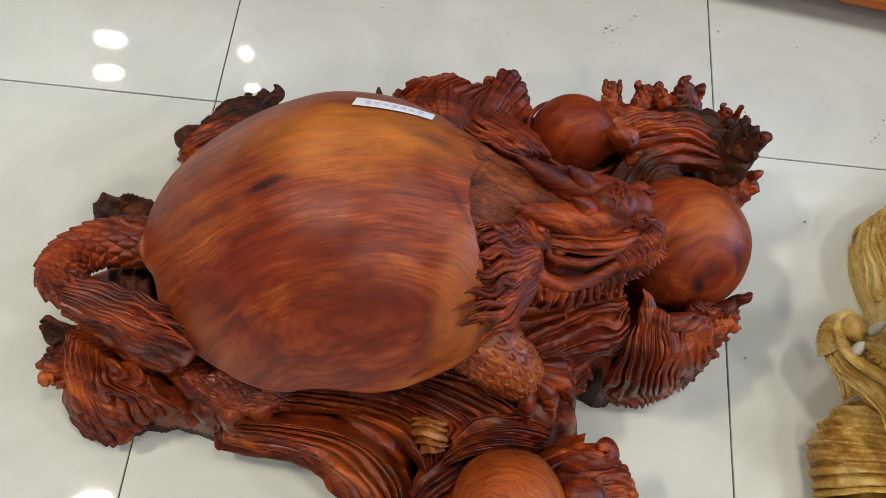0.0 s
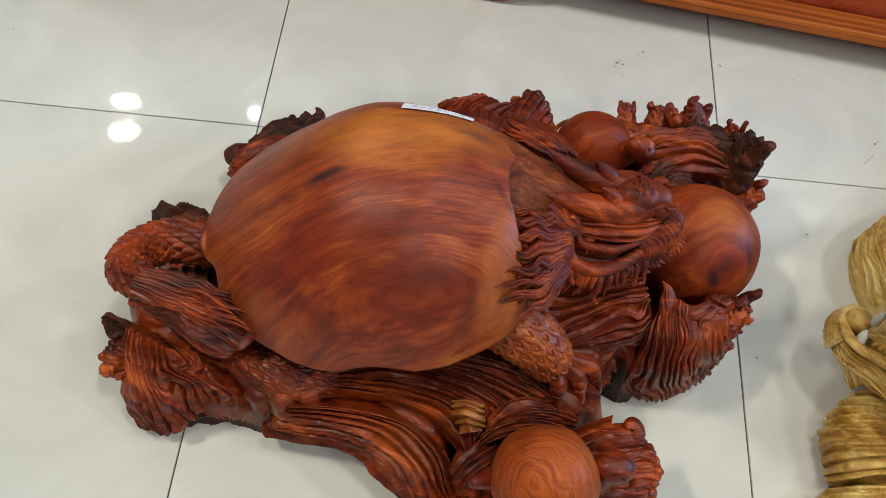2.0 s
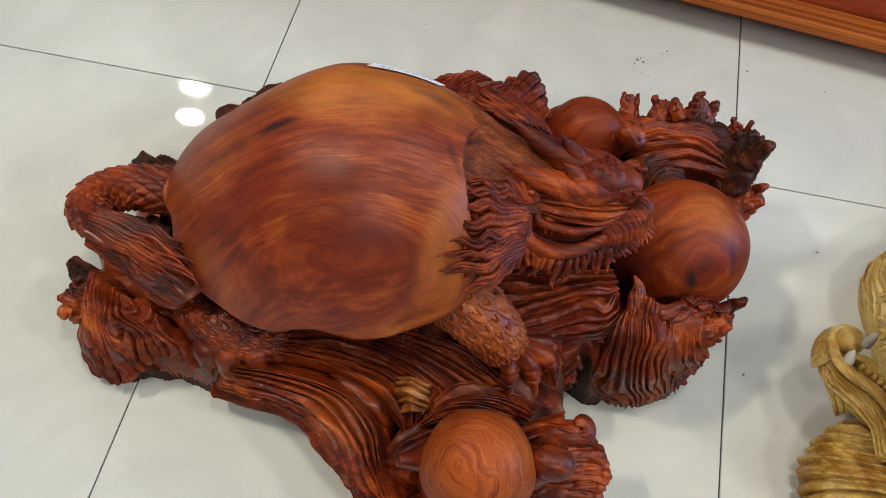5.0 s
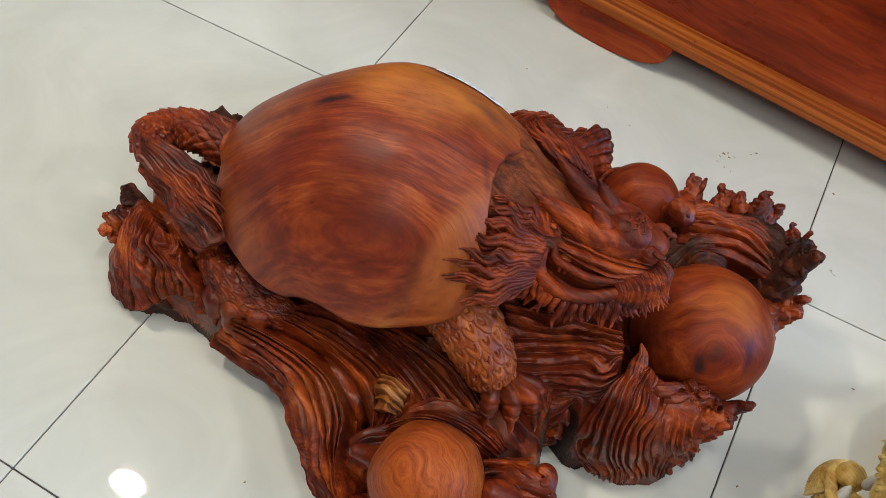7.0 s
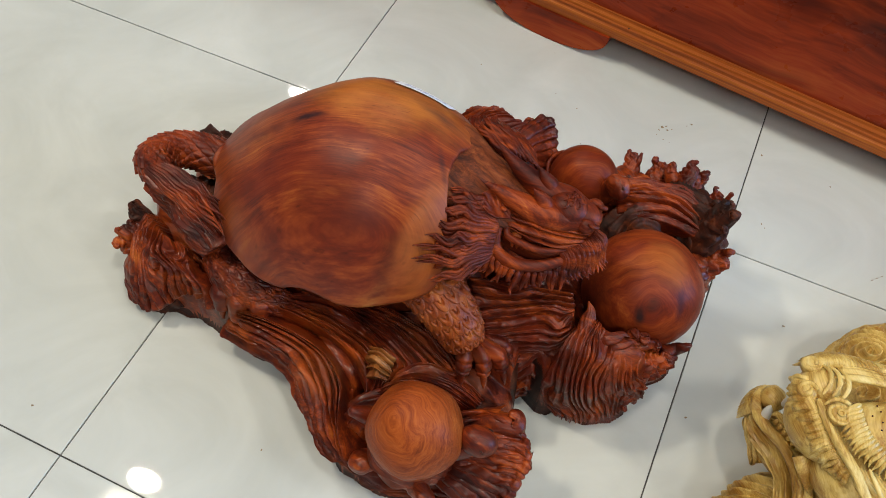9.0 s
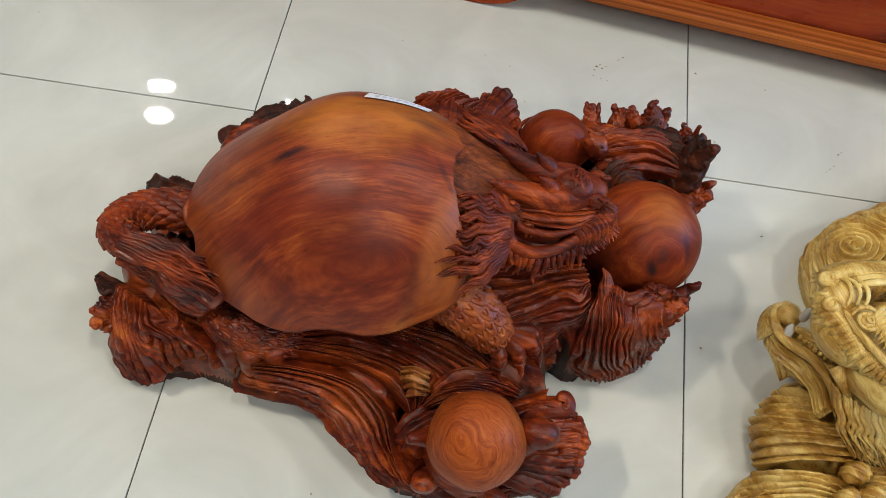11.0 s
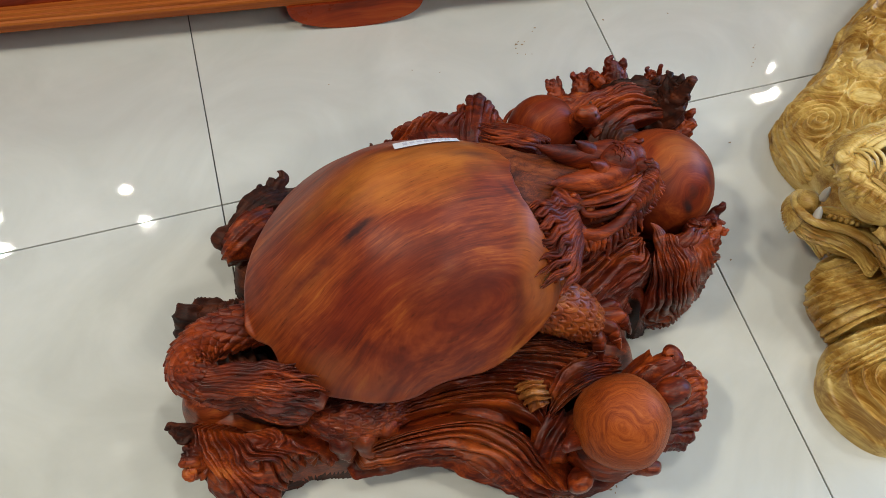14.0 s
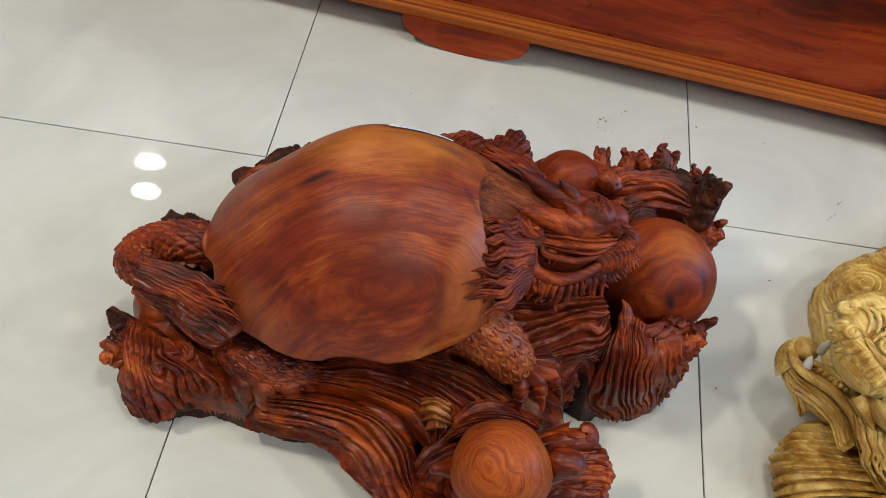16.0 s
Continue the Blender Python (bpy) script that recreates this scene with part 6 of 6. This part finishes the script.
# eye: ball, pupil ring, two lids
blob(Y, (0.951, -0.405, 0.286), (0.013, 0.012, 0.011), 0, 40, 26)
a = np.linspace(0, 2 * np.pi, 24)
for k_, rr, zz in ((1.0, 0.0026, 0.2925), (0.32, 0.0014, 0.2975)):
    tube(Y, np.stack([0.951 + 0.0125 * k_ * np.cos(a), -0.406 + 0.0112 * k_ * np.sin(a), zz + 0 * a], -1), [rr] * 3, 0, 60, 10, caps=False)
tube(Y, [(0.934, -0.396, 0.284), (0.943, -0.387, 0.290), (0.957, -0.386, 0.291), (0.968, -0.396, 0.290)], [0.0015, 0.0030, 0.0030, 0.0015], 0, 36, 12)
# brow hairs below the forehead
BROW = spline([(0.961, -0.394, 0.296), (0.971, -0.414, 0.294), (0.986, -0.428, 0.290), (1.008, -0.436, 0.284), (1.035, -0.441, 0.276)], 17)
for i in range(17):
    q = BROW[i]
    d_ = np.array([-0.011 + 0.012 * i / 16, -0.013, -0.010])
    lock(Y, [q + np.array([0.010, 0.010, 0.002]), q + np.array([0.003, 0.002, 0.003]), q + d_ * 0.5 + np.array([0, 0, 0.003]), q + d_ * 1.1], 0.0038, 0, 2, 140 + i, 0.8, wave=0.15, n=26)
# lower jaw: bed, lip, side folds
tube(Y, [(1.06, -0.42, 0.12), (0.975, -0.405, 0.128), (0.928, -0.376, 0.124), (0.900, -0.352, 0.112)], [0.045, 0.040, 0.034, 0.022], 0, 60, 40, lambda s, a: -0.010 * np.exp(-((a - 1.6) / 0.5) ** 2) * (s > 0.3))
LIP = [(0.912, -0.314, 0.142), (0.893, -0.328, 0.150), (0.886, -0.350, 0.155), (0.890, -0.372, 0.160), (0.904, -0.390, 0.165), (0.932, -0.412, 0.170), (0.952, -0.440, 0.168), (0.966, -0.472, 0.158)]
tube(Y, LIP, [0.004, 0.0065, 0.0075, 0.0080, 0.0080, 0.0075, 0.0065, 0.005], 0, 80, 18, lambda s, a: 0.0005 * np.cos(4 * a + 13 * s), 0.85)
sheet(Y, [[(0.884, -0.352, 0.148), (0.897, -0.384, 0.154), (0.928, -0.413, 0.158), (0.947, -0.441, 0.156), (0.960, -0.474, 0.146)], [(0.884, -0.360, 0.112), (0.897, -0.394, 0.120), (0.922, -0.424, 0.130), (0.940, -0.450, 0.132), (0.953, -0.480, 0.122)]], 5, 0.008, 0, 90, 74, 0.3, 0.012, 0.1, 14, CORE)
blob(Y, (0.906, -0.342, 0.160), (0.018, 0.018, 0.016), 0, 40, 26, rough=0.001)
sheet(Y, [[(1.02, -0.395, 0.176), (0.97, -0.388, 0.172), (0.935, -0.368, 0.166), (0.908, -0.352, 0.158)], [(1.02, -0.425, 0.176), (0.97, -0.415, 0.174), (0.940, -0.396, 0.168), (0.906, -0.374, 0.160)]], 4, 0.006, 0, 60, 78, 0.3, 0.012, 0.1, 14, CORE)
for i in range(6):
    blob(Y, (0.912 + 0.007 * i, -0.384 - 0.005 * i, 0.176), (0.0042, 0.0036, 0.006), 0, 14, 10)
for q, d, r in (((0.900, -0.376, 0.160), (-0.003, 0.004, 0.032), 0.0072), ((0.920, -0.350, 0.168), (0.001, 0.002, 0.034), 0.0066)):
    q, d = np.array(q), np.array(d)
    tube(Y, [q, q + d * 0.6, q + d], [r, r * 0.8, 0.0008], 2, 20, 14)
# chin: short fringe and one long hanging lock
CHIN = spline([(0.910, -0.312, 0.138), (0.890, -0.324, 0.142), (0.880, -0.344, 0.140), (0.880, -0.368, 0.136)], 20)
for i in range(20):
    q = CHIN[i]
    d_ = unit(q - np.array([0.925, -0.360, 0.16]))
    lock(Y, [q - d_ * 0.008 + np.array([0, 0, 0.010]), q + np.array([0, 0, 0.004]), q + d_ * 0.005 + np.array([0, 0, -0.010]), q + d_ * 0.007 + np.array([0, 0, -0.018])], 0.0034, 0, 2, 200 + i, 0.9, up=(-0.6, 0.3, 0.7), wave=0.15, n=24)
sheet(Y, [[(0.880, -0.362, 0.132), (0.888, -0.388, 0.120), (0.902, -0.404, 0.106), (0.916, -0.418, 0.090)], [(0.888, -0.366, 0.142), (0.896, -0.388, 0.136), (0.910, -0.402, 0.122), (0.922, -0.415, 0.098)], [(0.900, -0.370, 0.140), (0.908, -0.386, 0.134), (0.920, -0.399, 0.120), (0.928, -0.410, 0.096)]], 7, 0.0075, 0, 70, 75, 0.3, 0.010, 0.1, 14, CORE, 0.2)
# fang, cheek boss with its rims, spiral
tube(Y, [(0.940, -0.436, 0.218), (0.952, -0.449, 0.208), (0.963, -0.459, 0.194), (0.980, -0.467, 0.172)], [0.013, 0.012, 0.008, 0.0008], 0, 30, 16, None, 0.6, caps=False)
blob(Y, (1.000, -0.456, 0.170), (0.021, 0.019, 0.022), 0, 50, 34)
for k in (1.0, 1.35):
    a = np.linspace(0.3, 2.9, 16)
    tube(Y, np.stack([0.998 + 0.024 * k * np.cos(a), -0.452 + 0.020 * k * np.sin(a), 0.196 + 0.004 * k + 0 * a], -1), [0.002, 0.0045, 0.0045, 0.002], 0, 36, 12)
a = np.linspace(0, 9.5, 44)
tube(Y, np.stack([1.027 + (0.021 - 0.0018 * a) * np.cos(a + 2.4), -0.440 + (0.019 - 0.0016 * a) * np.sin(a + 2.4), 0.250 + 0.0004 * a], -1), [0.004, 0.0055, 0.005, 0.003], 0, 90, 14)
blob(Y, (1.027, -0.440, 0.232), (0.024, 0.022, 0.018), 0, 40, 26)
# beard and cheek mane
strands(Y, [[(0.952, -0.446, 0.178), (0.962, -0.470, 0.165), (0.972, -0.496, 0.146), (0.990, -0.524, 0.122)], [(0.985, -0.478, 0.190), (0.996, -0.496, 0.172), (1.010, -0.515, 0.150), (1.03, -0.536, 0.126)], [(1.015, -0.492, 0.210), (1.030, -0.512, 0.190), (1.046, -0.530, 0.166), (1.07, -0.550, 0.136)], [(1.055, -0.508, 0.216), (1.072, -0.526, 0.198), (1.090, -0.542, 0.176), (1.12, -0.560, 0.148)]], 26, 0.0036, 0, 511, 0.0034, 1.8, ends=(0.75, 1.0))
strands(Y, [[(0.975, -0.450, 0.246), (0.995, -0.470, 0.242), (1.018, -0.490, 0.232), (1.045, -0.512, 0.214)], [(0.995, -0.444, 0.258), (1.016, -0.464, 0.254), (1.040, -0.482, 0.246), (1.07, -0.500, 0.232)], [(1.03, -0.444, 0.262), (1.05, -0.458, 0.258), (1.074, -0.472, 0.252), (1.11, -0.485, 0.240)]], 13, 0.0034, 0, 521, 0.0030, 1.6, ends=(0.75, 1.0))
sheet(Y, [[(0.955, -0.452, 0.152), (0.966, -0.474, 0.140), (0.980, -0.498, 0.126), (1.0, -0.526, 0.112)], [(0.990, -0.474, 0.152), (1.003, -0.496, 0.143), (1.018, -0.515, 0.130), (1.04, -0.536, 0.116)], [(1.03, -0.488, 0.168), (1.045, -0.508, 0.157), (1.06, -0.526, 0.142), (1.085, -0.546, 0.124)], [(1.075, -0.495, 0.195), (1.09, -0.515, 0.180), (1.105, -0.535, 0.162), (1.135, -0.556, 0.14)]], 13, 0.012, 0, 90, 76, 0.5, 0.02, 0.1, 14, CORE, 0.5)
sheet(Y, [[(1.04, -0.468, 0.245), (1.08, -0.482, 0.236), (1.14, -0.49, 0.22), (1.22, -0.50, 0.18)], [(1.05, -0.440, 0.262), (1.09, -0.448, 0.255), (1.14, -0.452, 0.24), (1.22, -0.455, 0.215)]], 5, 0.010, 0, 70, 77, 0.4, 0.02, 0.1, 14, CORE, 0.3)
yellow = Y.build("lion_dragon_carving", [mat_yellow, mat_dark_wood, mat_tooth])
tagged(yellow, "pale yellow varnished wood carving of a maned dragon among clouds", "wood carving")

# ---- the brown carving beyond the cabinet's end ----
B = Sculpt()
blob(B, (1.50, 0.335, 0.13), (0.15, 0.13, 0.15), 0, 70, 44, rough=0.003, rscale=10)
blob(B, (1.60, 0.36, 0.22), (0.14, 0.12, 0.14), 0, 60, 40, rough=0.004, rscale=12)
blob(B, (1.405, 0.245, 0.05), (0.066, 0.05, 0.055), 0, 60, 40, turn=-0.2, rough=0.002)
blob(B, (1.50, 0.205, 0.04), (0.085, 0.05, 0.045), 0, 60, 40, turn=-0.15, ridge=((0.3, 1, 0.3), 60, 0.003, 0.6))
a = np.linspace(0, 2 * np.pi, 20)
tube(B, np.stack([1.402 + 0.017 * np.cos(a), 0.197 + 0.003 * np.sin(a), 0.052 + 0.013 * np.sin(a)], -1), [0.0055] * 3, 0, 40, 9, caps=False)
blob(B, (1.402, 0.196, 0.052), (0.012, 0.006, 0.010), 1, 20, 14)
bundle(B, [[(1.43, 0.205, 0.085), (1.49, 0.185, 0.085), (1.57, 0.18, 0.075)], [(1.44, 0.215, 0.11), (1.5, 0.2, 0.11), (1.58, 0.2, 0.10)]], 4, 0.007, 0, 40, 8, 0.001, (0.6, 1, 0.9), 51)
brown = B.build("brown_carving", [mat_brown, mat_dark_wood])
tagged(brown, "dark brown polished wood carving standing beyond the cabinet", "wood carving")


# ---- paper labels ----
def strip(name, centre, half, mat, lift, nu=24, nv=4):
    """A thin bent paper strip: centre(s) gives points, half(s) the half width vectors."""
    s = np.linspace(0, 1, nu)
    c, h = centre(s), half(s)
    v = np.linspace(-1, 1, nv)
    p = c[:, None] + v[None, :, None] * h[:, None]
    n = unit(np.cross(np.gradient(p, axis=0), np.gradient(p, axis=1)))
    n = np.where(n[..., 2:] < 0, -n, n)
    Q = Sculpt()
    top, bot = p + n * (lift + 0.0004), p + n * lift
    Q.grid(top), Q.grid(bot)
    for e0, e1 in ((top[0], bot[0]), (top[-1], bot[-1]), (top[:, 0], bot[:, 0]), (top[:, -1], bot[:, -1])):
        Q.grid(np.stack([e0, e1]))
    return Q.build(name, [mat])


def on_shell(x, y):
    """The shell's surface over plan points."""
    out = []
    for px, py in zip(np.ravel(x), np.ravel(y)):
        t_, r_ = math.atan2(py - SHELL_MID[1], px - SHELL_MID[0]), 0.5
        for _ in range(25):
            f0 = shell_point(np.array(t_), np.array(r_))
            e = np.array([px, py]) - f0[:2]
            J = np.stack([(shell_point(np.array(t_ + 1e-4), np.array(r_)) - f0)[:2] / 1e-4, (shell_point(np.array(t_), np.array(r_ + 1e-4)) - f0)[:2] / 1e-4], 1)
            d = np.linalg.solve(J + 1e-6 * np.eye(2), e)
            t_, r_ = t_ + float(np.clip(d[0], -0.3, 0.3)), float(np.clip(r_ + np.clip(d[1], -0.2, 0.2), 0.05, 1))
        out.append(shell_point(np.array(t_), np.array(r_)))
    return np.array(out)


def label_centre(s):
    return on_shell(0.271 + 0.086 * s, -0.2285 - 0.0060 * s)


def label_half(s):
    return (on_shell(0.272 + 0.086 * s, -0.2175 - 0.0060 * s) - on_shell(0.270 + 0.086 * s, -0.2395 - 0.0060 * s)) / 2


price_label = strip("paper_label", label_centre, label_half, mat_paper, 0.0012)
tagged(price_label, "narrow white paper label stuck on the polished shell", "label")
for k in range(7):
    s0 = 0.14 + 0.11 * k
    part_ = strip("ink_bar", lambda s, s0=s0: label_centre(s0 + 0.07 * s) , lambda s, s0=s0: label_half(s0 + 0.07 * s) * (0.22 + 0.1 * (int(s0 * 100) % 3)), mat_ink, 0.0018, 4, 2)
    part_.parent = price_label

far_label = strip("paper_label", lambda s: np.stack([1.362 + 0.044 * s, 0.280 - 0.030 * s, 0.196 - 0.030 * s], -1), lambda s: np.stack([0.007 + 0 * s, 0.004 + 0 * s, 0.007 + 0 * s], -1), mat_paper, 0.002)
tagged(far_label, "white paper label strip stuck on the dark brown carving", "label")

# ---- crumbs of dirt on the tiles ----
bmc = bmesh.new()
bmesh.ops.create_icosphere(bmc, subdivisions=1, radius=1.0)
rc = random.Random(4)
for v in bmc.verts:
    v.co = Vector((v.co.x * rc.uniform(0.6, 1.3), v.co.y * rc.uniform(0.5, 1.2), v.co.z * rc.uniform(0.5, 1)))
crumb_mesh = bpy.data.meshes.new("dirt_crumb")
bmc.to_mesh(crumb_mesh), bmc.free()
crumb_mesh.materials.append(mat_dirt)
SPOTS = [(0.622, 0.225, 3.4), (0.628, 0.231, 2.2), (0.633, 0.222, 2.6), (0.618, 0.216, 1.8), (0.640, 0.228, 1.6), (0.672, 0.258, 2.6), (0.664, 0.250, 1.8), (0.617, 0.202, 1.6), (0.632, 0.196, 1.8), (0.645, 0.193, 1.5),
         (0.815, 0.243, 2.6), (1.062, 0.058, 2.2), (1.070, 0.066, 2.0), (1.055, 0.050, 1.8), (1.080, 0.094, 2.4), (1.086, 0.100, 1.8), (0.932, -0.110, 2.6), (0.950, 0.226, 2.0), (-0.086, -0.755, 2.4), (0.261, -0.667, 2.0),
         (0.484, -0.652, 2.4), (0.494, -0.650, 2.2), (0.489, -0.658, 1.6), (0.851, 0.082, 2.2), (0.858, 0.076, 1.6), (-0.476, 0.161, 1.8), (0.404, 0.214, 1.6), (0.455, 0.195, 1.6), (0.239, 0.221, 1.6), (0.492, 0.113, 1.5), (0.826, -0.34, 2.6)]
for x, y, r in SPOTS:
    c = new("dirt_crumb", crumb_mesh)
    c.matrix_world = Matrix.Translation((x, y, r * 0.0004)) @ pose(0, 0, 0, 0, 0, rc.uniform(0, 360)) @ Matrix.Diagonal((r * 0.001, r * 0.0008, r * 0.0005, 1))
    tagged(c, "tiny brown crumb of dirt on the pale tiles", "dirt", "crumbs on the floor")
